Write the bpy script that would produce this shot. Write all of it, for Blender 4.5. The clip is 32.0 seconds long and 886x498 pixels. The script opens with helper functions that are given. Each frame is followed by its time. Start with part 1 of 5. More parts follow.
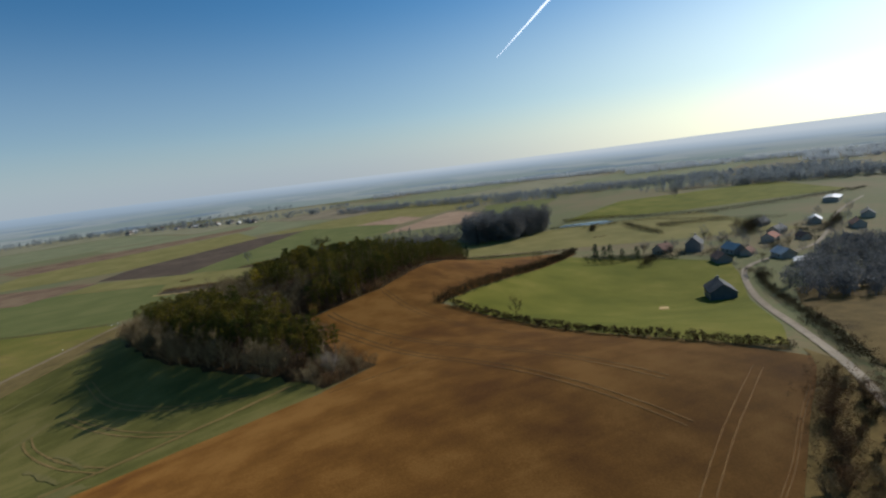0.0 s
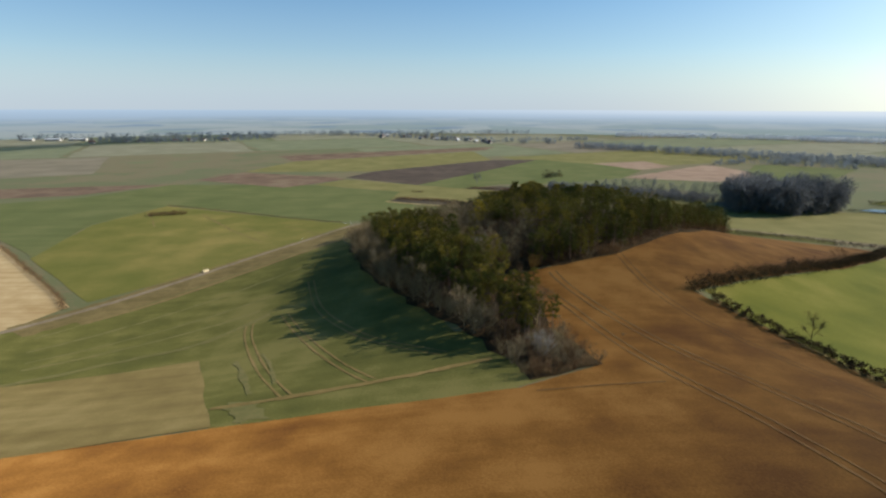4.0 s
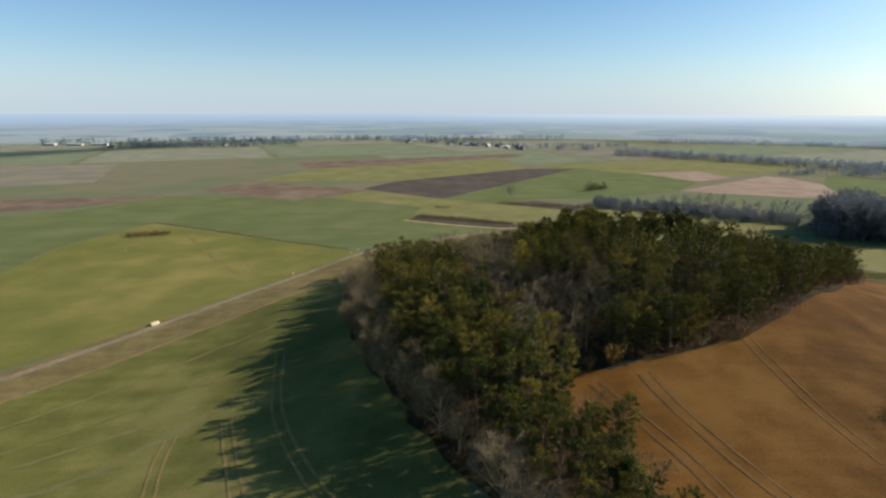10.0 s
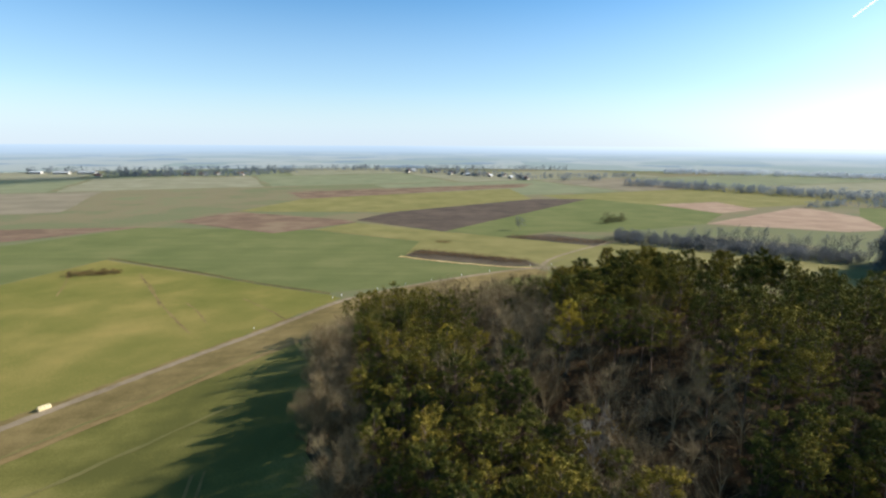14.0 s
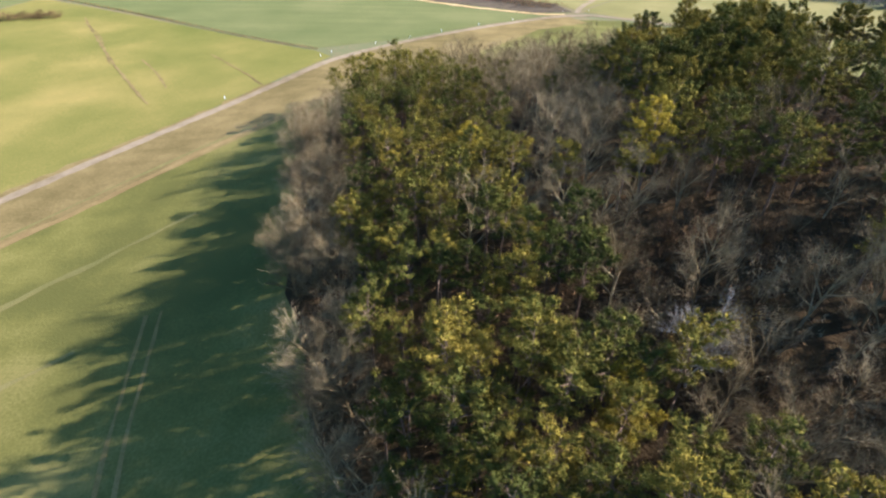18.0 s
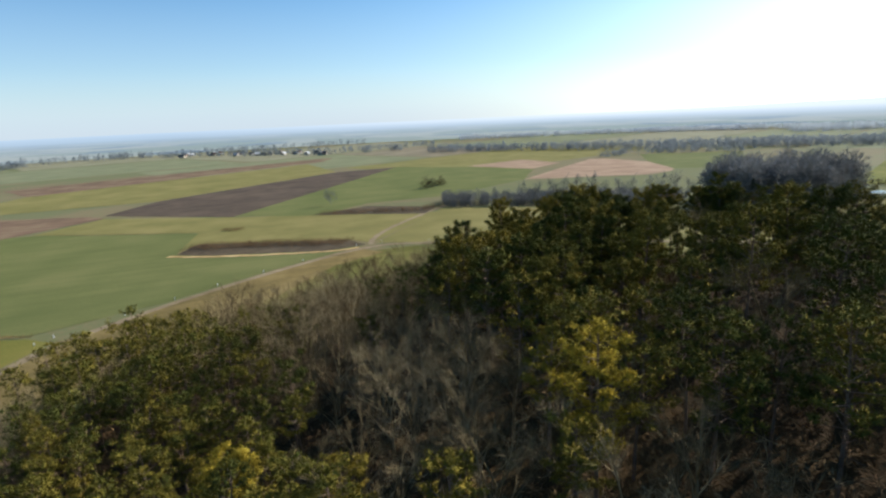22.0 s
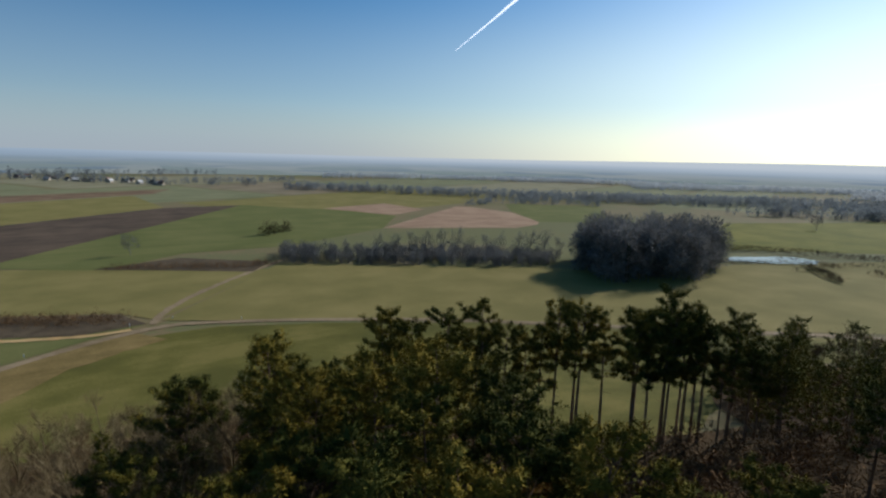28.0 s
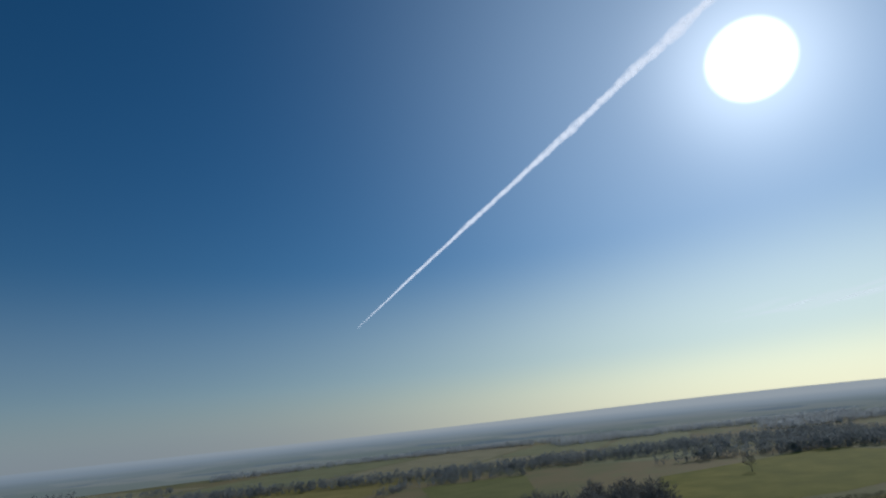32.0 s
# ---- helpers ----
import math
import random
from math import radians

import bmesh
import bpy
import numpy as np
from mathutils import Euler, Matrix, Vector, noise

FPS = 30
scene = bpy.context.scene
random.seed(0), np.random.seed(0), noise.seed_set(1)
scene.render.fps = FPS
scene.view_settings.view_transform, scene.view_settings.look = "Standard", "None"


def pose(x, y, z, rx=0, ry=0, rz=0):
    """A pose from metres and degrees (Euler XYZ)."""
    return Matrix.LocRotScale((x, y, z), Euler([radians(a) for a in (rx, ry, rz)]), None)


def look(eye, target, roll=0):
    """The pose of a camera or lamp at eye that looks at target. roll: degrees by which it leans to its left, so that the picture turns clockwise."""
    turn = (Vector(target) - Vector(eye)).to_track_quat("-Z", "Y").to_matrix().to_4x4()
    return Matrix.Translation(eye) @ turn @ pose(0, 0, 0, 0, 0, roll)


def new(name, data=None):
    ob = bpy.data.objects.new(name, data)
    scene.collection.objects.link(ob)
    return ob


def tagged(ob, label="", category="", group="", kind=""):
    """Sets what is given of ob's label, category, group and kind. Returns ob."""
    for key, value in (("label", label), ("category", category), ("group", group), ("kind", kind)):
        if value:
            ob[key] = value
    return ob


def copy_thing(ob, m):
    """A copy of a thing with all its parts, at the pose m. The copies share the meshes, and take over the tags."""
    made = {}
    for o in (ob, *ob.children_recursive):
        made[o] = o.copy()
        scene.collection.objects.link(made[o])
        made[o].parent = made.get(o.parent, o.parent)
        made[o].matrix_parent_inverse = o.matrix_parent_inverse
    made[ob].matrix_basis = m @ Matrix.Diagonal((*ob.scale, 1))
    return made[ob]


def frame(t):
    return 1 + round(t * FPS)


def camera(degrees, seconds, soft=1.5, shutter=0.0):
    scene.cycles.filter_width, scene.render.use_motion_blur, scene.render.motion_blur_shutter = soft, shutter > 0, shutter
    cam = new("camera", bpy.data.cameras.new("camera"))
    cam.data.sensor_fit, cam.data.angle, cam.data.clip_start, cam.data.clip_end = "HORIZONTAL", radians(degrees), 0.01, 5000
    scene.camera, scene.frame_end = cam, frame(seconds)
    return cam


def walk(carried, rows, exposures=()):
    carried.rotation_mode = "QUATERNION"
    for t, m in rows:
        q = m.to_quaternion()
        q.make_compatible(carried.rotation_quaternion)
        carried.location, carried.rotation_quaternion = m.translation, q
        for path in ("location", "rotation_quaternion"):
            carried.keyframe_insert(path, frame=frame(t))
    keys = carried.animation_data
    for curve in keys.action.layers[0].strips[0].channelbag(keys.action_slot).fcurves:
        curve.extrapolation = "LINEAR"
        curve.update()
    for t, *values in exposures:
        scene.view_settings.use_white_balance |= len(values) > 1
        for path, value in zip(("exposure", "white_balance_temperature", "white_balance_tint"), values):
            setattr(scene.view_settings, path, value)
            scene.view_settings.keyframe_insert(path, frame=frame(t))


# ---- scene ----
from mathutils import geometry

cam = camera(78.7, 32.0, soft=2.3)
PATH = [
    (0, (-6.64, -65.90, 65.07), (36.99, 22.74, 49.59), -6.78),
    (0.5, (-5.35, -62.63, 64.52), (37.66, 24.51, 40.92), -1.11),
    (1, (-4.39, -58.89, 64.09), (37.56, 28.32, 38.90), 1.12),
    (1.5, (-2.92, -55.08, 64.17), (37.72, 32.65, 38.67), 6.69),
    (2, (-2.40, -51.14, 64.71), (31.80, 39.43, 39.64), 12.88),
    (2.5, (-2.41, -46.85, 65.46), (17.28, 47.99, 40.61), 14.97),
    (3, (-2.14, -42.76, 65.69), (6.43, 53.58, 40.27), 5.92),
    (3.5, (-2.18, -38.98, 65.63), (3.82, 57.50, 40.05), 1.09),
    (5.5, (-1.80, -24.04, 65.11), (0.38, 72.71, 39.92), -0.16),
    (6, (-1.50, -20.10, 65.15), (0.29, 76.67, 40.01), -0.15),
    (6.5, (-1.17, -15.65, 65.14), (0.08, 81.11, 39.92), -0.12),
    (7, (-0.87, -10.83, 65.01), (-0.00, 85.95, 39.85), -0.14),
    (7.5, (-0.46, -5.48, 64.97), (-0.09, 91.29, 39.79), -0.12),
    (8, (0.00, 0.00, 64.99), (0.01, 96.81, 39.91), -0.08),
    (8.5, (0.23, 5.70, 65.02), (-0.15, 102.51, 39.97), -0.05),
    (9, (0.47, 11.43, 64.98), (-0.15, 108.25, 39.96), 0.06),
    (9.5, (0.68, 17.48, 64.67), (-0.14, 114.32, 39.74), 0.11),
    (10, (1.02, 23.31, 64.38), (-0.05, 120.17, 39.55), 0.12),
    (10.5, (0.97, 29.00, 64.22), (-0.09, 125.88, 39.48), 0.16),
    (11, (0.86, 34.95, 64.51), (-0.19, 131.84, 39.81), 0.13),
    (11.5, (0.69, 40.88, 64.90), (-0.30, 137.77, 40.18), 0.10),
    (12, (0.54, 47.06, 64.26), (-0.64, 142.44, 34.22), 0.22),
    (12.5, (0.55, 52.49, 62.09), (-0.63, 134.09, 4.30), 0.27),
    (13, (0.16, 57.61, 59.66), (-0.62, 146.85, 14.55), 0.48),
    (13.5, (-0.27, 63.27, 58.52), (-1.19, 159.46, 31.20), 0.42),
    (14, (-0.71, 68.49, 58.31), (-1.72, 166.62, 39.06), 0.32),
    (14.5, (-1.15, 73.08, 58.51), (-2.29, 171.46, 40.59), 0.28),
    (16.5, (-3.02, 86.67, 58.65), (-5.30, 184.14, 36.40), -1.46),
    (17, (-3.06, 90.20, 58.31), (-3.10, 187.41, 34.84), 0.18),
    (17.5, (-2.97, 93.90, 57.25), (-4.40, 186.60, 19.76), 0.61),
    (18, (-3.09, 97.14, 55.05), (-4.28, 176.52, -5.76), 1.00),
    (18.5, (-3.00, 100.47, 52.50), (-4.27, 174.51, -14.70), 1.10),
    (19, (-2.85, 104.16, 49.65), (-4.43, 178.72, -16.97), 1.19),
    (19.5, (-2.62, 108.57, 47.60), (-5.10, 198.60, 4.13), 1.04),
    (20, (-2.43, 113.22, 46.62), (-5.58, 209.73, 20.61), 0.89),
    (20.5, (-2.31, 117.91, 46.28), (-9.98, 215.21, 24.49), -15.97),
    (21, (-1.51, 122.12, 45.85), (-1.00, 219.42, 22.78), -30.23),
    (21.5, (0.05, 125.98, 45.18), (26.57, 219.56, 21.96), -10.15),
    (22, (1.76, 129.50, 44.68), (35.32, 220.74, 21.25), -2.64),
    (22.5, (3.28, 132.92, 44.71), (38.97, 223.37, 21.34), -0.08),
    (23, (4.80, 136.26, 45.07), (40.12, 226.84, 21.69), 1.32),
    (23.5, (6.57, 139.00, 45.57), (41.34, 229.80, 22.20), 1.31),
    (24, (8.23, 141.64, 45.89), (46.21, 231.65, 24.52), -10.88),
    (24.5, (10.29, 144.59, 45.88), (51.73, 232.86, 23.71), -8.98),
    (25, (12.26, 147.75, 45.67), (68.27, 229.13, 30.12), -1.11),
    (25.5, (14.74, 151.08, 45.39), (72.31, 231.22, 29.17), 0.21),
    (27.5, (26.85, 164.66, 44.52), (83.14, 245.76, 28.58), 1.49),
    (28, (29.47, 168.14, 45.44), (85.31, 249.39, 28.67), 1.48),
    (28.5, (32.07, 171.25, 45.25), (81.16, 242.77, -4.51), 1.80),
    (29, (34.40, 174.04, 43.94), (84.82, 248.45, 0.12), 1.84),
    (29.5, (37.03, 177.27, 43.30), (98.24, 256.28, 40.18), 0.08),
    (30, (40.45, 179.55, 44.35), (100.81, 257.05, 63.05), -2.66),
    (30.5, (43.38, 181.78, 45.80), (103.99, 256.55, 72.93), -3.62),
    (31, (46.21, 183.92, 47.49), (109.73, 255.20, 77.22), -3.89),
    (31.5, (49.18, 186.03, 49.06), (114.13, 255.68, 79.57), -4.65),
    (32, (52.20, 188.77, 50.18), (119.52, 255.92, 81.15), -6.12),
]
EXPOSURES = [(0, -0.1, 5700, 11), (1, -0.1, 5700, 11), (2, 0.05, 5700, 11), (3, 0.3, 5700, 11), (3.5, 0.36, 5700, 11), (5.5, 0.42, 5700, 11), (12, 0.47, 5700, 11), (12.3, 0.72, 5700, 11), (12.6, 1.82, 5450, 16), (13, 2.3, 5150, 20), (13.5, 1.32, 5450, 15), (14, 0.87, 5700, 11), (17, 0.42, 5700, 11), (17.7, 0.75, 5650, 13), (18, 1.85, 5450, 20), (18.5, 3.0, 5250, 30), (19, 3.0, 5250, 30), (19.4, 2.85, 5450, 22), (19.7, 2.3, 5900, 16), (20, 1.85, 6100, 14), (20.25, 1.1, 5900, 13), (20.5, 0.75, 5750, 11), (21, 0.8, 5700, 11), (23, 0.55, 5700, 11), (25, 0.4, 5700, 11), (27.5, 0.25, 5700, 11), (28, -0.15, 5650, 12), (28.4, 0.3, 5650, 11), (28.55, 1.1, 5600, 11), (28.7, 1.72, 5500, 10), (29, 2.22, 5200, 14), (29.3, 1.92, 5450, 11), (29.4, 1.6, 5600, 11), (29.7, 0.45, 5700, 11), (30, 0.12, 5700, 12), (30.5, -0.66, 5500, 12), (31, -0.85, 5500, 10), (32, -0.9, 5550, 10)]
walk(cam, [(t, look(eye, target, roll)) for t, eye, target, roll in PATH], EXPOSURES)

# ---- sky and sun ----
SUN_AZ, SUN_EL = radians(80.0), radians(29.0)  # clockwise from +y, above the horizon
SUN_DIR = Vector((math.sin(SUN_AZ) * math.cos(SUN_EL), math.cos(SUN_AZ) * math.cos(SUN_EL), math.sin(SUN_EL)))


def make_world():
    w = bpy.data.worlds.new("sky")
    scene.world = w
    w.use_nodes = True
    nt = w.node_tree
    nt.nodes.clear()
    sky = nt.nodes.new("ShaderNodeTexSky")
    sky.sky_type = "NISHITA"
    sky.sun_disc = False
    sky.sun_elevation, sky.sun_rotation = SUN_EL, SUN_AZ
    sky.altitude, sky.air_density, sky.dust_density, sky.ozone_density = 150, 1.0, 0.15, 1.2
    bg = nt.nodes.new("ShaderNodeBackground")
    bg.inputs["Strength"].default_value = 0.056
    out = nt.nodes.new("ShaderNodeOutputWorld")
    # the sun's blinding disc and its aureole in thin haze
    way = nt.nodes.new("ShaderNodeTexCoord")
    dot = nt.nodes.new("ShaderNodeVectorMath")
    dot.operation = "DOT_PRODUCT"
    dot.inputs[1].default_value = SUN_DIR
    nt.links.new(way.outputs["Generated"], dot.inputs[0])

    def calc(op, a, b):
        c = nt.nodes.new("ShaderNodeMath")
        c.operation = op
        nt.links.new(a, c.inputs[0])
        c.inputs[1].default_value = b
        return c.outputs[0]

    def tinted(value, color):
        v = nt.nodes.new("ShaderNodeVectorMath")
        v.operation = "SCALE"
        v.inputs[0].default_value = color
        nt.links.new(value, v.inputs["Scale"])
        return v.outputs[0]

    def total(a, b):
        v = nt.nodes.new("ShaderNodeVectorMath")
        nt.links.new(a, v.inputs[0])
        nt.links.new(b, v.inputs[1])
        return v.outputs[0]

    facing = calc("MAXIMUM", dot.outputs["Value"], 0.0)
    disc = nt.nodes.new("ShaderNodeMapRange")
    disc.interpolation_type = "SMOOTHSTEP"
    disc.inputs["From Min"].default_value, disc.inputs["From Max"].default_value = 0.9977, 0.9992
    nt.links.new(facing, disc.inputs["Value"])
    wide = tinted(calc("POWER", facing, 9.0), (8.2, 9.4, 9.4))
    close = tinted(calc("POWER", facing, 150.0), (15.0, 15.0, 14.0))
    glow = total(total(wide, close), tinted(disc.outputs["Result"], (70.0, 68.0, 63.0)))
    both = nt.nodes.new("ShaderNodeMix")
    both.data_type, both.blend_type = "RGBA", "ADD"
    both.inputs[0].default_value = 1.0
    # pale haze low over the land
    height = nt.nodes.new("ShaderNodeSeparateXYZ")
    nt.links.new(way.outputs["Generated"], height.inputs[0])
    low = nt.nodes.new("ShaderNodeValToRGB")
    low.color_ramp.interpolation = "EASE"
    for k, (at, v) in enumerate(((0.0, 0.78), (0.30, 0.0))):
        low.color_ramp.elements[k].position, low.color_ramp.elements[k].color = at, (v, v, v, 1)
    low.color_ramp.elements.new(0.10).color = (0.30, 0.30, 0.30, 1)
    nt.links.new(height.outputs["Z"], low.inputs[0])
    haze = nt.nodes.new("ShaderNodeMix")
    haze.data_type = "RGBA"
    nt.links.new(low.outputs[0], haze.inputs[0])
    rich = nt.nodes.new("ShaderNodeHueSaturation")
    rich.inputs["Hue"].default_value, rich.inputs["Saturation"].default_value, rich.inputs["Value"].default_value = 0.495, 1.36, 1.42
    nt.links.new(sky.outputs[0], rich.inputs["Color"])
    nt.links.new(rich.outputs[0], haze.inputs[6])
    haze.inputs[7].default_value = (7.0, 8.3, 9.2, 1)
    nt.links.new(haze.outputs[2], both.inputs[6])
    below = nt.nodes.new("ShaderNodeMath")
    below.operation = "MULTIPLY"
    nt.links.new(low.outputs[0], below.inputs[0])
    nt.links.new(calc("POWER", facing, 5.0), below.inputs[1])
    nt.links.new(total(glow, tinted(below.outputs[0], (44.0, 38.0, 16.0))), both.inputs[7])
    nt.links.new(both.outputs[2], bg.inputs["Color"])
    nt.links.new(bg.outputs[0], out.inputs["Surface"])


make_world()
sun_data = bpy.data.lights.new("sun", "SUN")
sun_data.energy, sun_data.angle, sun_data.color = 5.2, radians(0.6), (1.0, 0.92, 0.80)
sun = new("sun", sun_data)
sun.matrix_world = look(SUN_DIR * 100, (0, 0, 0))

# ---- the lie of the land: plan units of 1.3 m ----
PLAN = 1.3
HILLS = [(-60, -40), (0, -40), (60, -40), (120, -40), (-60, 10), (-10, 10), (40, 10), (90, 10), (140, 10), (-40, 60),
         (10, 60), (60, 60), (110, 60), (160, 60), (10, 110), (60, 110), (110, 110), (40, 150), (90, 150)]
RISE = [1.77, 2.87, -1.41, 0.61, 9.83, 6.17, 11.35, 8.6, 6.81, -6.32, -0.75, -4.49, -11.86, 2.74, 7.27, 16.16, 6.53, 2.28, -3.06]


def rise(x, y):
    """Height of the land above the plain, in plan units."""
    x, y = np.asarray(x, float), np.asarray(y, float)
    z = np.zeros(np.broadcast(x, y).shape)
    for a, (cx, cy) in zip(RISE, HILLS):
        z = z + a * np.exp(-((x - cx) ** 2 + (y - cy) ** 2) / 4050.0)
    return z


def spot(x, y, lift=0.0):
    """A place on the land in metres."""
    return (x * PLAN, y * PLAN, float(rise(x, y)) * PLAN + lift)


# ---- materials ----
def shade(name, tones, scale=0.3, fine=4.0, rough=0.9, bump=0.15, rows=None, island=0.0, tree=0.0, leaf=0.0, spec=0.03, coarse=0.03, lo=0.38, hi=0.62, sheen=0.0, tint=(0.95, 1.0, 0.8), matte=0.0):
    """Procedural surface: tones mixed by patches, grain and (rows) drill lines; island/tree vary pieces and whole plants."""
    m = bpy.data.materials.new(name)
    m.use_nodes = True
    nt = m.node_tree
    n, ln = nt.nodes, nt.links
    p = n["Principled BSDF"]
    p.inputs["Roughness"].default_value = rough
    p.inputs["Specular IOR Level"].default_value = spec
    p.inputs["Diffuse Roughness"].default_value = matte
    # sheen imitates haze and backlit glow on far fields and woods
    p.inputs["Sheen Weight"].default_value, p.inputs["Sheen Roughness"].default_value = sheen, 0.35
    p.inputs["Sheen Tint"].default_value = (*tint, 1)
    geo = n.new("ShaderNodeNewGeometry")
    pos = geo.outputs["Position"]

    def noise_at(sc, detail=3.0, vec=None):
        t = n.new("ShaderNodeTexNoise")
        t.inputs["Scale"].default_value, t.inputs["Detail"].default_value = sc, detail
        ln.new(vec or pos, t.inputs["Vector"])
        return t.outputs["Fac"]

    def calc(op, a, b):
        c = n.new("ShaderNodeMath")
        c.operation = op
        for k, v in ((0, a), (1, b)):
            if isinstance(v, (int, float)):
                c.inputs[k].default_value = v
            else:
                ln.new(v, c.inputs[k])
        return c.outputs[0]

    f = calc("MULTIPLY", noise_at(coarse, 4.0), 0.45)
    f = calc("ADD", f, calc("MULTIPLY", noise_at(scale, 4.0), 0.35))
    g = noise_at(fine, 2.0)
    f = calc("ADD", f, calc("MULTIPLY", g, 0.2))
    if rows:
        angle, gap, amount = rows
        mp = n.new("ShaderNodeMapping")
        mp.inputs["Rotation"].default_value = (0, 0, -radians(angle))
        mp.inputs["Scale"].default_value = (0.012, 1.0 / gap, 0.0)
        ln.new(pos, mp.inputs["Vector"])
        f = calc("ADD", f, calc("MULTIPLY", calc("SUBTRACT", noise_at(1.0, 2.0, mp.outputs[0]), 0.5), amount))
    if island:
        f = calc("ADD", f, calc("MULTIPLY", calc("SUBTRACT", geo.outputs["Random Per Island"], 0.5), island))
    if tree:
        info = n.new("ShaderNodeObjectInfo")
        f = calc("ADD", f, calc("MULTIPLY", calc("SUBTRACT", info.outputs["Random"], 0.5), tree))
    ramp = n.new("ShaderNodeValToRGB")
    el = ramp.color_ramp.elements
    while len(el) < len(tones):
        el.new(0.5)
    for k, c in enumerate(tones):
        el[k].position = lo + (hi - lo) * k / (len(tones) - 1)
        el[k].color = (*c, 1)
    ln.new(f, ramp.inputs[0])
    ln.new(ramp.outputs[0], p.inputs["Base Color"])
    if bump:
        b = n.new("ShaderNodeBump")
        b.inputs["Strength"].default_value, b.inputs["Distance"].default_value = bump, 0.3
        ln.new(calc("ADD", g, noise_at(scale, 3.0)), b.inputs["Height"])
        ln.new(b.outputs[0], p.inputs["Normal"])
    if leaf:
        tr, mix = n.new("ShaderNodeBsdfTranslucent"), n.new("ShaderNodeMixShader")
        mix.inputs[0].default_value = leaf
        ln.new(ramp.outputs[0], tr.inputs["Color"])
        ln.new(p.outputs[0], mix.inputs[1])
        ln.new(tr.outputs[0], mix.inputs[2])
        ln.new(mix.outputs[0], n["Material Output"].inputs["Surface"])
    return m


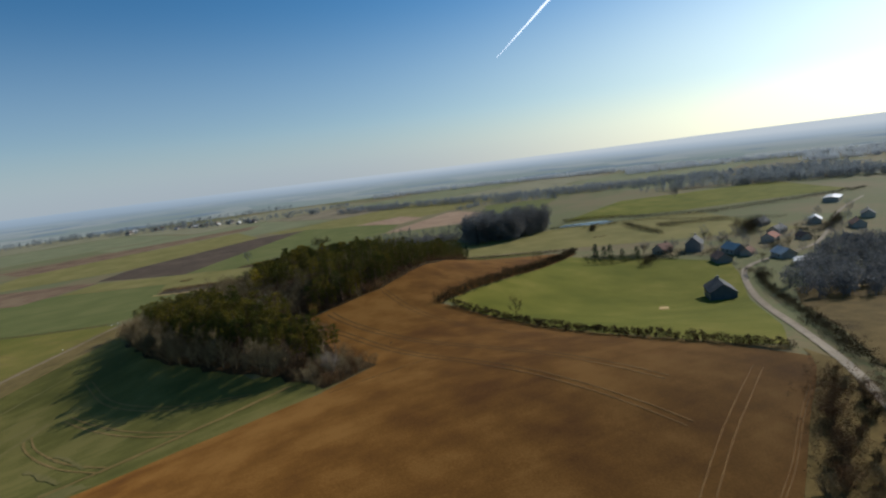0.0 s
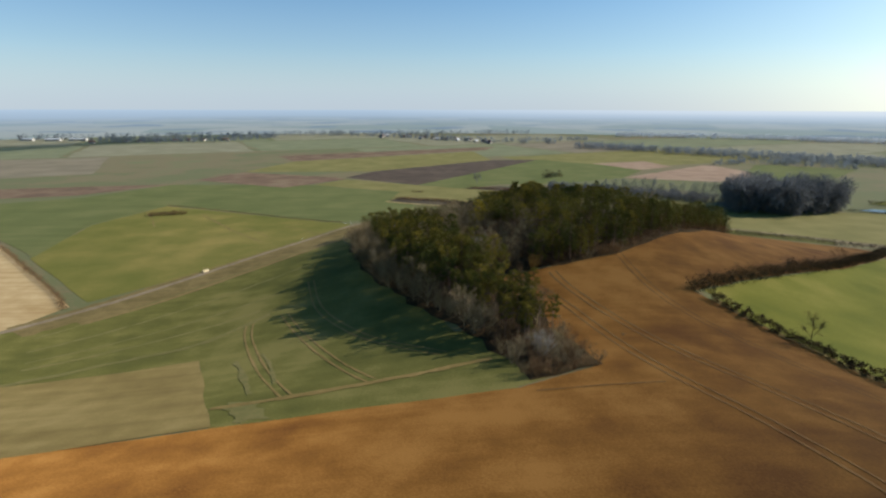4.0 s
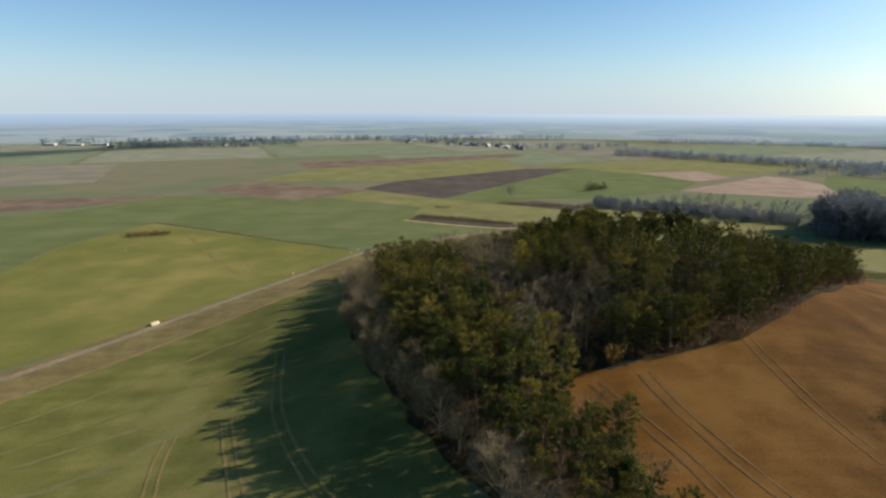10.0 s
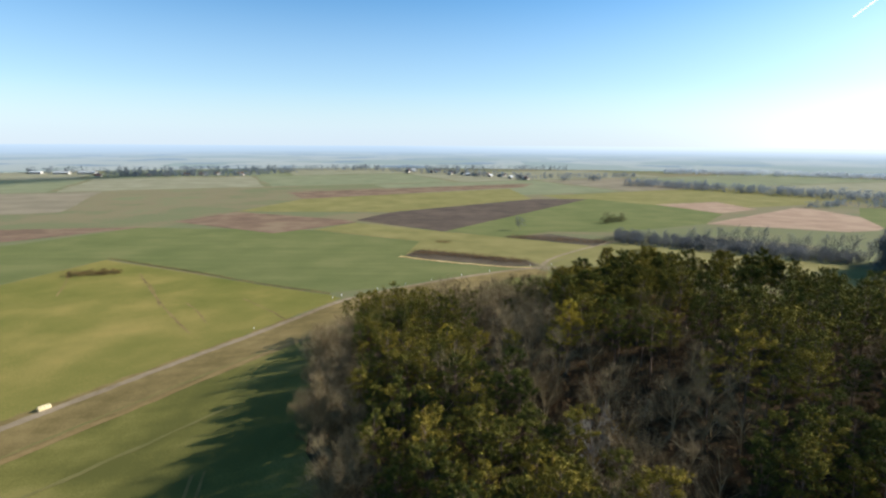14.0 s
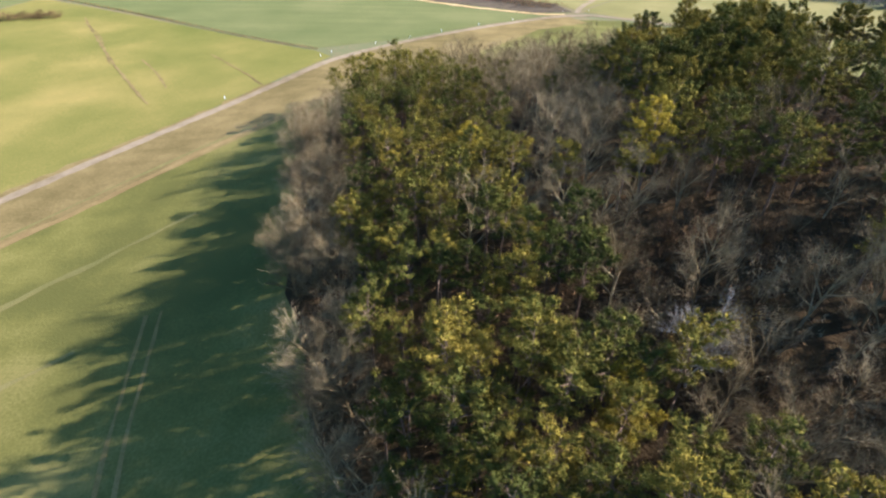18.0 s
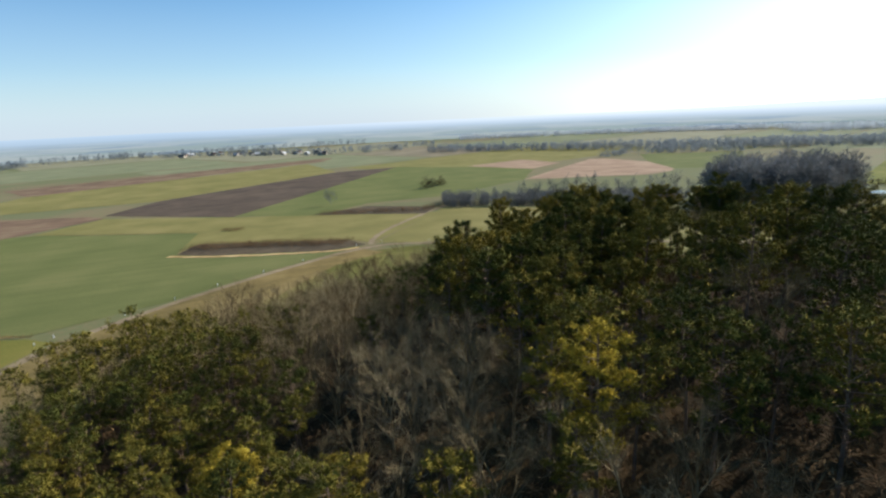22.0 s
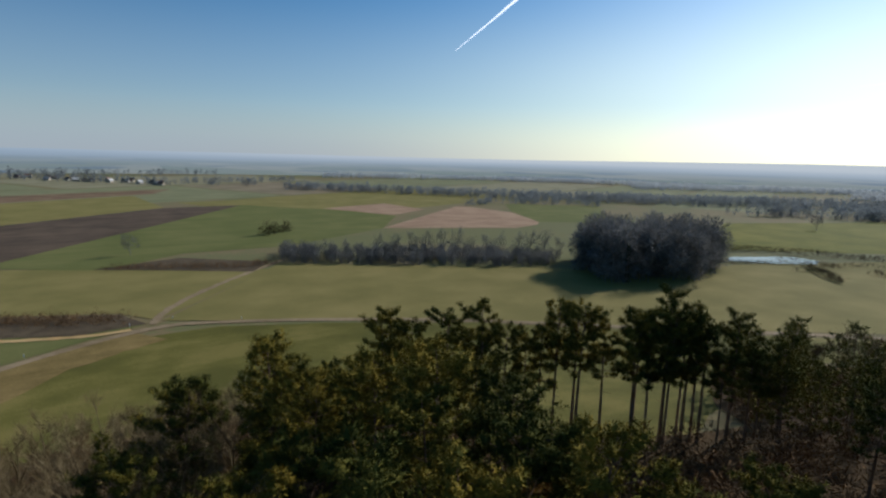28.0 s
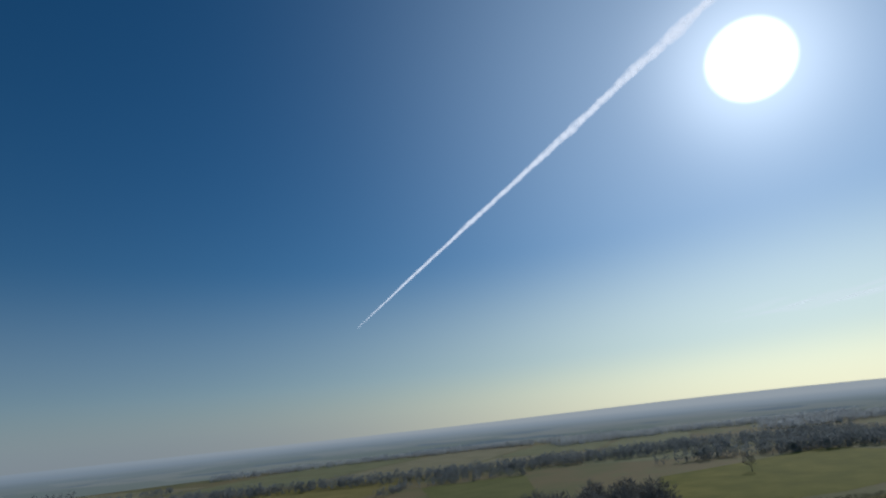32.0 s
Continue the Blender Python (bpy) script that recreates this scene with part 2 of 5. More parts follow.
M = dict(
    plain=shade("plain_farmland", [(0.131, 0.115, 0.043), (0.116, 0.115, 0.042), (0.163, 0.119, 0.054), (0.131, 0.129, 0.049)], 0.02, 0.5, coarse=0.004, sheen=0.06),
    stubble=shade("brown_cover_stubble", [(0.147, 0.059, 0.013), (0.232, 0.099, 0.018), (0.332, 0.151, 0.032)], 0.12, 3.0, rows=(62, 1.6, 0.09), matte=0.85),
    wheat=shade("young_wheat", [(0.09, 0.083, 0.02), (0.124, 0.11, 0.026), (0.178, 0.146, 0.041)], 0.10, 3.0, rows=(54, 4.5, 0.16), matte=0.25, lo=0.42, hi=0.59, tint=(0.78, 1.0, 0.2), sheen=0.012),
    wheat_far=shade("winter_wheat", [(0.094, 0.099, 0.032), (0.113, 0.113, 0.038), (0.14, 0.13, 0.047)], 0.05, 1.5, rows=(10, 6.0, 0.3), sheen=0.04, tint=(0.78, 1.0, 0.2)),
    meadow=shade("rough_meadow", [(0.108, 0.11, 0.021), (0.164, 0.141, 0.032), (0.259, 0.191, 0.053)], 0.05, 2.5, lo=0.37, hi=0.65, coarse=0.016),
    pasture=shade("green_pasture", [(0.083, 0.083, 0.01), (0.114, 0.106, 0.014), (0.161, 0.134, 0.025)], 0.08, 2.5, sheen=0.045, tint=(0.78, 1.0, 0.2)),
    tan=shade("dry_grass_ley", [(0.179, 0.123, 0.038), (0.231, 0.162, 0.051), (0.294, 0.209, 0.072)], 0.15, 3.0, rows=(70, 3.0, 0.3)),
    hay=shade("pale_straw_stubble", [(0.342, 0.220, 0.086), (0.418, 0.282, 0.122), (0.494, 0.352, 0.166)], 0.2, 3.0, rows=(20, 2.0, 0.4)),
    soil=shade("dark_ploughed_soil", [(0.063, 0.044, 0.029), (0.085, 0.06, 0.04), (0.114, 0.081, 0.052)], 0.08, 2.0, rows=(40, 3.0, 0.4), sheen=0.015),
    red_soil=shade("reddish_tilled_soil", [(0.123, 0.075, 0.043), (0.158, 0.097, 0.055), (0.194, 0.132, 0.072)], 0.06, 2.0, rows=(15, 4.0, 0.4), sheen=0.03),
    beige=shade("pale_pink_soil", [(0.237, 0.149, 0.088), (0.285, 0.184, 0.112), (0.332, 0.225, 0.136)], 0.06, 2.0, rows=(35, 4.0, 0.3), sheen=0.03),
    strip=shade("yellow_green_grass", [(0.144, 0.121, 0.04), (0.171, 0.14, 0.048), (0.204, 0.162, 0.059)], 0.06, 2.0, sheen=0.045, tint=(0.78, 1.0, 0.2)),
    verge=shade("dry_verge_grass", [(0.124, 0.091, 0.030), (0.174, 0.124, 0.044), (0.232, 0.164, 0.062)], 0.2, 2.0, rows=(59, 3.0, 0.16)),
    track=shade("chalky_gravel", [(0.172, 0.126, 0.068), (0.230, 0.170, 0.098), (0.296, 0.222, 0.132)], 0.4, 5.0),
    wheel=shade("bare_wheel_mark", [(0.152, 0.106, 0.032), (0.204, 0.138, 0.043), (0.274, 0.181, 0.064)], 0.5, 4.0),
    worn=shade("worn_earth_strip", [(0.170, 0.112, 0.041), (0.218, 0.145, 0.055), (0.275, 0.188, 0.076)], 0.4, 4.0),
    wheel_soil=shade("pressed_soil_mark", [(0.091, 0.046, 0.015), (0.126, 0.066, 0.021), (0.163, 0.091, 0.03)], 0.5, 4.0),
    asphalt=shade("worn_lane_asphalt", [(0.190, 0.152, 0.102), (0.250, 0.199, 0.136), (0.310, 0.252, 0.174)], 0.4, 5.0),
    litter=shade("leaf_litter", [(0.028, 0.018, 0.008), (0.046, 0.029, 0.012), (0.072, 0.045, 0.017)], 0.3, 4.0, bump=0.5),
    needles=shade("pine_needles", [(0.045, 0.051, 0.011), (0.081, 0.079, 0.014), (0.146, 0.116, 0.018), (0.222, 0.159, 0.022)], 0.35, 2.0, island=0.2, tree=0.26, bump=0, lo=0.34, hi=0.70),
    bark=shade("pine_bark", [(0.094, 0.060, 0.039), (0.159, 0.106, 0.069), (0.243, 0.175, 0.121)], 1.0, 6.0, bump=0.5),
    twigs=shade("bare_twigs", [(0.133, 0.095, 0.045), (0.204, 0.15, 0.072), (0.285, 0.215, 0.109)], 0.2, 2.0, island=0.25, tree=0.35, bump=0),
    tan_twigs=shade("tan_winter_twigs", [(0.16, 0.112, 0.052), (0.237, 0.171, 0.08), (0.325, 0.243, 0.121)], 0.2, 2.0, island=0.25, tree=0.3, bump=0),
    pale_twigs=shade("pale_lichen_twigs", [(0.223, 0.186, 0.14), (0.285, 0.242, 0.186), (0.347, 0.304, 0.242)], 0.2, 2.0, island=0.25, bump=0),
    brush=shade("winter_brush", [(0.072, 0.041, 0.019), (0.130, 0.075, 0.034), (0.211, 0.126, 0.054)], 0.15, 2.0, island=0.35, tree=0.2, bump=0),
    rust=shade("withered_oak_leaves", [(0.137, 0.078, 0.021), (0.216, 0.126, 0.032), (0.314, 0.199, 0.052)], 0.3, 2.0, island=0.35, leaf=0.3, bump=0),
    rough=shade("rough_brown_growth", [(0.058, 0.043, 0.026), (0.088, 0.066, 0.040), (0.125, 0.096, 0.058)], 0.25, 2.0, bump=0.5),
    hedge=shade("hedge_twigs", [(0.031, 0.023, 0.01), (0.053, 0.038, 0.016), (0.088, 0.061, 0.026)], 0.2, 2.0, island=0.4, bump=0),
    ever=shade("evergreen_hedge", [(0.018, 0.032, 0.012), (0.03, 0.05, 0.016), (0.05, 0.07, 0.022)], 0.3, 2.0, island=0.4, tree=0.3, bump=0),
    scrubland=shade("scrubby_grass", [(0.06, 0.04, 0.012), (0.099, 0.066, 0.019), (0.143, 0.097, 0.03)], 0.2, 2.0),
    faint=shade("thin_sowing_line", [(0.130, 0.116, 0.034), (0.160, 0.134, 0.043), (0.205, 0.163, 0.056)], 0.5, 4.0),
    # twigs of the middle woods, greyed and sheened in place of haze
    mid=shade("bare_wood_twigs", [(0.114, 0.11, 0.1), (0.163, 0.158, 0.144), (0.22, 0.213, 0.196)], 0.05, 0.5, island=0.3, bump=0, tint=(0.85, 0.93, 1.0), sheen=0.08, leaf=0.2),
    # haze over the far fields is put into these three paler tones
    hazed_green=shade("pale_far_crop", [(0.138, 0.141, 0.064), (0.161, 0.158, 0.074), (0.184, 0.177, 0.085)], 0.03, 0.6, sheen=0.05),
    hazed_brown=shade("pale_far_tilth", [(0.157, 0.122, 0.07), (0.188, 0.145, 0.085), (0.216, 0.169, 0.101)], 0.03, 0.6, sheen=0.05),
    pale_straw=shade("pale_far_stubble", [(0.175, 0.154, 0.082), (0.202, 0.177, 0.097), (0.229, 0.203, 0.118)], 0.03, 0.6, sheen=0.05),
    # far tree belts: blue-grey haze painted into the twig colour
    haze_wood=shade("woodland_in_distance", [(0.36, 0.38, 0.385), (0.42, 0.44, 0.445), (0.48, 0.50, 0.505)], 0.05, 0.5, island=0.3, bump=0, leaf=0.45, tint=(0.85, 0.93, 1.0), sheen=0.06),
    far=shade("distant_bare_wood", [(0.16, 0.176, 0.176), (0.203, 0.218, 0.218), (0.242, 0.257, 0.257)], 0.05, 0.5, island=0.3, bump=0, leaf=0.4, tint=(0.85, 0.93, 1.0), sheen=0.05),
)


# ---- builders ----
def mesh_from(name, verts, faces, *mats):
    me = bpy.data.meshes.new(name)
    me.from_pydata(verts, [], faces)
    for m in mats:
        me.materials.append(m)
    me.update()
    return me


def part(name, me, parent=None, label=""):
    ob = new(name, me)
    ob.parent = parent
    if label:
        ob["label"] = label
    return ob


def thing(name, at, label, category, group="", kind=""):
    ob = new(name)
    ob.empty_display_size = 0.5
    ob.location = at
    return tagged(ob, label, category, group, kind)


def along(pts, step):
    """Points every step along a polyline, softened at its corners."""
    p = np.array(pts, float)
    for _ in range(2):
        q = np.repeat(p, 2, axis=0)[1:-1]
        a, b = q[0::2], q[1::2]
        p = np.vstack([p[:1], np.stack([0.75 * a + 0.25 * b, 0.25 * a + 0.75 * b], 1).reshape(-1, 2), p[-1:]])
    d = np.r_[0, np.cumsum(np.hypot(*np.diff(p, axis=0).T))]
    s = np.linspace(0, d[-1], max(2, int(d[-1] / step) + 1))
    return np.stack([np.interp(s, d, p[:, 0]), np.interp(s, d, p[:, 1])], 1)


def field(name, poly, mat, label, lift=0.06, step=5.0, wobble=0.12, category="field"):
    """A field draped over the land inside a plan polygon."""
    rng = np.random.default_rng(int(abs(poly[0][0] * 7 + poly[0][1] * 13)) + len(poly))
    ring = []
    for a, b in zip(poly, poly[1:] + poly[:1]):
        a, b = np.array(a, float), np.array(b, float)
        n = max(1, int(np.hypot(*(b - a)) / step))
        for k in range(n):
            q = a + (b - a) * k / n
            ring.append(q + (rng.normal(0, wobble, 2) if k else 0))
    ring = np.array(ring)
    lo, hi = ring.min(0), ring.max(0)
    gx, gy = np.meshgrid(np.arange(lo[0] + step / 2, hi[0], step), np.arange(lo[1] + step / 2, hi[1], step))
    inner = np.stack([gx.ravel(), gy.ravel()], 1) + rng.normal(0, step * 0.05, (gx.size, 2))
    pts = [Vector((float(a), float(b))) for a, b in np.vstack([ring, inner])]
    got = geometry.delaunay_2d_cdt(pts, [], [list(range(len(ring)))], 1, 1e-4)
    v = np.array([(p.x, p.y) for p in got[0]])
    z = rise(v[:, 0], v[:, 1]) * PLAN + lift
    ob = new(name, mesh_from(name, np.c_[v * PLAN, z].tolist(), [list(f) for f in got[2]], mat))
    for f in ob.data.polygons:
        f.use_smooth = True
    return tagged(ob, label, category, kind="structure")


def ribbon(name, pts, width, mat, label, lift=0.12, ragged=0.15, category="track", kind="structure", parent=None):
    """A strip laid along the land: width in metres."""
    rng = np.random.default_rng(len(pts) * 31 + int(abs(pts[0][0] * 5)))
    p = along(pts, 2.0)
    t = np.gradient(p, axis=0)
    t /= np.hypot(*t.T)[:, None] + 1e-9
    side = np.stack([-t[:, 1], t[:, 0]], 1) / PLAN
    wl, wr = (width / 2 * (1 + ragged * rng.normal(0, 1, len(p)).clip(-1.5, 1.5)) for _ in "lr")
    rows = [p + side * wl[:, None], p + side * wl[:, None] * 0.3, p - side * wr[:, None] * 0.3, p - side * wr[:, None]]
    v = [(a * PLAN, b * PLAN, float(rise(a, b)) * PLAN + lift) for trio in zip(*rows) for a, b in trio]
    f = [(4 * k + j, 4 * k + j + 1, 4 * k + j + 5, 4 * k + j + 4) for k in range(len(p) - 1) for j in range(3)]
    ob = new(name, mesh_from(name, v, f, mat))
    ob.parent = parent
    return tagged(ob, label, category, kind=kind) if not parent else ob


def sprays(rng, centers, radius, per, size, squash=1.0, up=0.0, thin=0.35, shell=0.0, leafy=0.4):
    """Loose triangles (leaves, needle sprays, twig ends) about centres: vertices and faces. shell: the share lying on the clump's skin."""
    c = np.repeat(np.asarray(centers, float), per, axis=0)
    r = np.repeat(np.broadcast_to(np.asarray(radius, float), len(centers)), per)[:, None]
    d = rng.normal(0, 1, c.shape)
    d[:, 2] = d[:, 2] * squash + up
    d /= np.linalg.norm(d, axis=1)[:, None] + 1e-9
    side = np.cross(d, rng.normal(0, 1, c.shape))
    side /= np.linalg.norm(side, axis=1)[:, None] + 1e-9
    skin = rng.random((len(c), 1)) < shell
    o = c + d * r * np.where(skin, rng.uniform(0.6, 0.95, (len(c), 1)), rng.uniform(0.25, 0.8, (len(c), 1)))
    s = size * rng.uniform(0.7, 1.3, (len(c), 1)) * r
    tip = np.where(skin, np.cross(d, side) + 0.35 * d, d)
    wide = np.where(skin, max(thin, leafy), thin)
    v = np.stack([o - side * s * wide, o + side * s * wide, o + tip * s], 1).reshape(-1, 3)
    return v, np.arange(len(v)).reshape(-1, 3)


def sticks(segs, sides=3):
    """Tapered sticks from rows (start, end, r0, r1)."""
    v, f = [], []
    for a, b, r0, r1 in segs:
        a, b = np.array(a, float), np.array(b, float)
        d = b - a
        d /= np.linalg.norm(d) + 1e-9
        u = np.cross(d, (0.31, 0.17, 0.93) if abs(d[2]) < 0.9 else (1, 0, 0))
        u /= np.linalg.norm(u)
        w = np.cross(d, u)
        k = len(v)
        for q, r in ((a, r0), (b, r1)):
            for j in range(sides):
                ang = 2 * math.pi * j / sides
                v.append(tuple(q + r * (u * math.cos(ang) + w * math.sin(ang))))
        f += [(k + j, k + (j + 1) % sides, k + sides + (j + 1) % sides, k + sides + j) for j in range(sides)]
    return v, f


def merged(name, pieces, *mats):
    """One mesh from (verts, faces, material index) pieces."""
    v, f, mi = [], [], []
    for pv, pf, k in pieces:
        base = len(v)
        v += [tuple(q) for q in np.asarray(pv).tolist()]
        f += [tuple(int(i) + base for i in q) for q in np.asarray(pf).tolist()]
        mi += [k] * len(pf)
    me = mesh_from(name, v, f, *mats)
    me.polygons.foreach_set("material_index", mi)
    return me


# ---- plants ----
def bursts(rng, centers, axes, radius, per, blade=0.55, width=0.12, core=3):
    """Needle tufts: small blades over each rounded tuft, tips outward, round a dense heart. Vertices, faces, soft normals."""
    n = len(centers)
    c = np.repeat(np.asarray(centers, float), per, axis=0)
    r = np.repeat(np.asarray(radius, float), per)[:, None]
    d = rng.normal(0, 0.75, c.shape) + np.repeat(np.asarray(axes, float), per, axis=0) * 0.45 + (0, 0, 0.3)
    d /= np.linalg.norm(d, axis=1)[:, None] + 1e-9
    tip = d * rng.uniform(0.3, 1.2, (len(c), 1)) + rng.normal(0, 0.5, c.shape)
    tip /= np.linalg.norm(tip, axis=1)[:, None] + 1e-9
    side = np.cross(tip, d + rng.normal(0, 0.3, c.shape))
    side /= np.linalg.norm(side, axis=1)[:, None] + 1e-9
    o = c + d * r * rng.uniform(0.35, 0.85, (len(c), 1)) * (1, 1, 0.8)
    s = r * blade * rng.uniform(0.7, 1.3, (len(c), 1))
    tri = np.stack([o - side * s * width, o + side * s * width, o + tip * s], 1)
    face = np.cross(tri[:, 1] - tri[:, 0], tri[:, 2] - tri[:, 0])
    tri = np.where((np.sum(face * d, 1) < 0)[:, None, None], tri[:, ::-1], tri)
    face = np.cross(tri[:, 1] - tri[:, 0], tri[:, 2] - tri[:, 0])
    face /= np.linalg.norm(face, axis=1)[:, None] + 1e-12
    nrm = d + face * 0.6
    if core:
        q = np.repeat(np.asarray(centers, float), core, axis=0)
        rr = np.repeat(np.asarray(radius, float), core)[:, None, None]
        a = rng.normal(0, 1, (n * core, 3, 3))
        a /= np.linalg.norm(a, axis=2)[:, :, None] + 1e-9
        heart = q[:, None] + a * rr * 0.55
        hf = np.cross(heart[:, 1] - heart[:, 0], heart[:, 2] - heart[:, 0])
        heart = np.where((hf[:, 2] < 0)[:, None, None], heart[:, ::-1], heart)
        tri, nrm = np.vstack([tri, heart]), np.vstack([nrm, np.abs(hf) * (1, 1, 1)])
        nrm[-len(hf):] = np.where((hf[:, 2] < 0)[:, None], -hf, hf)
    nrm /= np.linalg.norm(nrm, axis=1)[:, None] + 1e-12
    v = tri.reshape(-1, 3)
    return v, np.arange(len(v)).reshape(-1, 3), np.repeat(nrm, 3, axis=0)


def soft_mesh(name, v, f, normals, mat):
    """A mesh shaded by given normals, as a mass of fine needles is."""
    me = mesh_from(name, v.tolist(), f.tolist(), mat)
    me.polygons.foreach_set("use_smooth", [True] * len(me.polygons))
    me.normals_split_custom_set_from_vertices(normals.tolist())
    return me


def pine(seed, height, mat=None, lean=0.03, bare=0.5, spread=0.19, needles=17, tufts=1.0, size=0.38, blade=0.68, core=3, shape=0.55):
    """A pine: trunk, whorls of limbs with side twigs, and a needle tuft at every twig end."""
    rng = np.random.default_rng(seed)
    top = np.array([rng.normal(0, lean) * height, rng.normal(0, lean) * height, height])
    segs = []
    for k in range(5):
        a, b = k / 5, (k + 1) / 5
        segs.append((top * a * np.array([a, a, 1]), top * b * np.array([b, b, 1]), 0.014 * height * (1 - 0.85 * a), 0.014 * height * (1 - 0.85 * b)))
    # a few dead stubs under the crown
    for _ in range(4):
        h, az = rng.uniform(bare * 0.45, bare), rng.uniform(0, 6.28)
        q = top * h * np.array([h, h, 1])
        segs.append((q, q + np.array([math.cos(az), math.sin(az), rng.uniform(-0.2, 0.2)]) * rng.uniform(0.4, 1.1), 0.03, 0.01))
    at, ax, rad = [], [], []
    h, turn = bare, rng.uniform(0, 6.28)
    while h < 0.97:
        u = (h - bare) / (1 - bare)
        reach = height * spread * 1.5 * (0.55 + 0.75 * u) * (1.04 - u) ** shape
        count = rng.integers(3, 6)
        lop = rng.uniform(0, 6.28)
        for k in range(count):
            if rng.random() < 0.16:
                continue
            az = turn + 6.283 * k / count + rng.normal(0, 0.3)
            ln = reach * rng.uniform(0.6, 1.15) * (1 + 0.22 * math.cos(az - lop))
            base = top * h * np.array([h, h, 1])
            tilt = rng.uniform(-0.05, 0.3) + 0.45 * u
            out = np.array([math.cos(az), math.sin(az), tilt])
            out /= np.linalg.norm(out)
            across = np.array([-math.sin(az), math.cos(az), 0])
            bend = np.array([0, 0, 0.12 * ln])
            mid, end = base + out * ln * 0.55, base + out * ln + bend
            segs += [(base, mid, 0.0042 * height * (1.15 - u), 0.022), (mid, end, 0.022, 0.008)]
            for m in range(max(3, int(ln * 4.2 * tufts))):
                q = rng.uniform(0.32, 1.0) if m else 1.0
                side = rng.choice((-1, 1)) if m else 0.0
                root = base + out * ln * q + bend * max(0.0, q - 0.55) / 0.45
                d = out * rng.uniform(0.5, 1.0) + across * side * rng.uniform(0.35, 1.1) + np.array([0, 0, rng.uniform(0.0, 0.5)])
                d /= np.linalg.norm(d)
                at.append(root + d * rng.uniform(0.15, 0.36) * ln * (1.15 - 0.5 * q))
                ax.append(d)
                rad.append(size * rng.uniform(0.75, 1.25))
        turn += 0.9
        h += rng.uniform(0.045, 0.075) * (1.0 if tufts > 0.7 else 1.2)
    for _ in range(7):
        at.append(top + rng.normal(0, 0.22, 3) - (0, 0, 0.15))
        ax.append(np.array([0, 0, 1.0]))
        rad.append(size)
    trunk = mesh_from("trunk", *sticks(segs, 4), M["bark"])
    return trunk, soft_mesh("crown", *bursts(rng, at, ax, rad, needles, blade, core=core), mat or M["needles"])


def bare_tree(seed, height, mat, limbs=8, fork=5, twig=6, low=0.25, spread=0.6, fine=5):
    """A leafless tree: trunk and limbs, and a crown of twigs."""
    rng = np.random.default_rng(seed)
    big, small, tips, sliver = [], [], [], []
    top = np.array([rng.normal(0, 0.04) * height, rng.normal(0, 0.04) * height, height * 0.62])
    big.append(((0, 0, 0), top * 0.5, 0.016 * height, 0.012 * height))
    big.append((top * 0.5, top, 0.012 * height, 0.006 * height))
    for k in range(limbs):
        h = low + (1 - low) * (k + rng.random()) / limbs
        a = top * h
        az = k * 2.4 + rng.normal(0, 0.4)
        out = height * spread * rng.uniform(0.5, 0.75) * (1.15 - 0.6 * h)
        b = a + np.array([math.cos(az) * out * 0.6, math.sin(az) * out * 0.6, height * rng.uniform(0.18, 0.32)])
        big.append((a, b, 0.007 * height, 0.003 * height))
        for _ in range(fork):
            s = rng.uniform(0.35, 1.0)
            c = a + (b - a) * s
            d = np.array([math.cos(az), math.sin(az), 0.9]) + rng.normal(0, 0.6, 3)
            d /= np.linalg.norm(d)
            e = c + d * height * rng.uniform(0.10, 0.2)
            small.append((c, e, 0.0026 * height, 0.0012 * height))
            for _ in range(twig):
                g = c + (e - c) * rng.uniform(0.3, 1.0)
                dd = d * 0.8 + rng.normal(0, 0.45, 3) + (0, 0, 0.35)
                dd /= np.linalg.norm(dd)
                i = g + dd * height * rng.uniform(0.07, 0.15)
                sliver.append((g, i))
                tips.append(g + (i - g) * 0.6)
    trunk = mesh_from("trunk", *sticks(big, 4), mat)
    sv, sf = sticks(small, 3)
    gi = np.array(sliver)
    side = rng.normal(0, 1, (len(gi), 3)) * 0.0009 * height
    wv = np.stack([gi[:, 0] - side, gi[:, 0] + side, gi[:, 1]], 1).reshape(-1, 3)
    a, b = np.repeat(gi[:, 0], fine, axis=0), np.repeat(gi[:, 1], fine, axis=0)
    at = a + (b - a) * rng.uniform(0.15, 1.0, (len(a), 1))
    d = (b - a) / (np.linalg.norm(b - a, axis=1)[:, None] + 1e-9) + rng.normal(0, 0.5, a.shape) + (0, 0, 0.2)
    d /= np.linalg.norm(d, axis=1)[:, None]
    flat = np.cross(d, rng.normal(0, 1, a.shape))
    flat /= np.linalg.norm(flat, axis=1)[:, None] + 1e-9
    tv = np.stack([at - flat * 0.0009 * height, at + flat * 0.0009 * height, at + d * height * rng.uniform(0.05, 0.12, (len(a), 1))], 1).reshape(-1, 3)
    tf = np.arange(len(tv)).reshape(-1, 3)
    return trunk, merged("crown", [(sv, sf, 0), (wv, np.arange(len(wv)).reshape(-1, 3), 0), (tv, tf, 0)], mat)


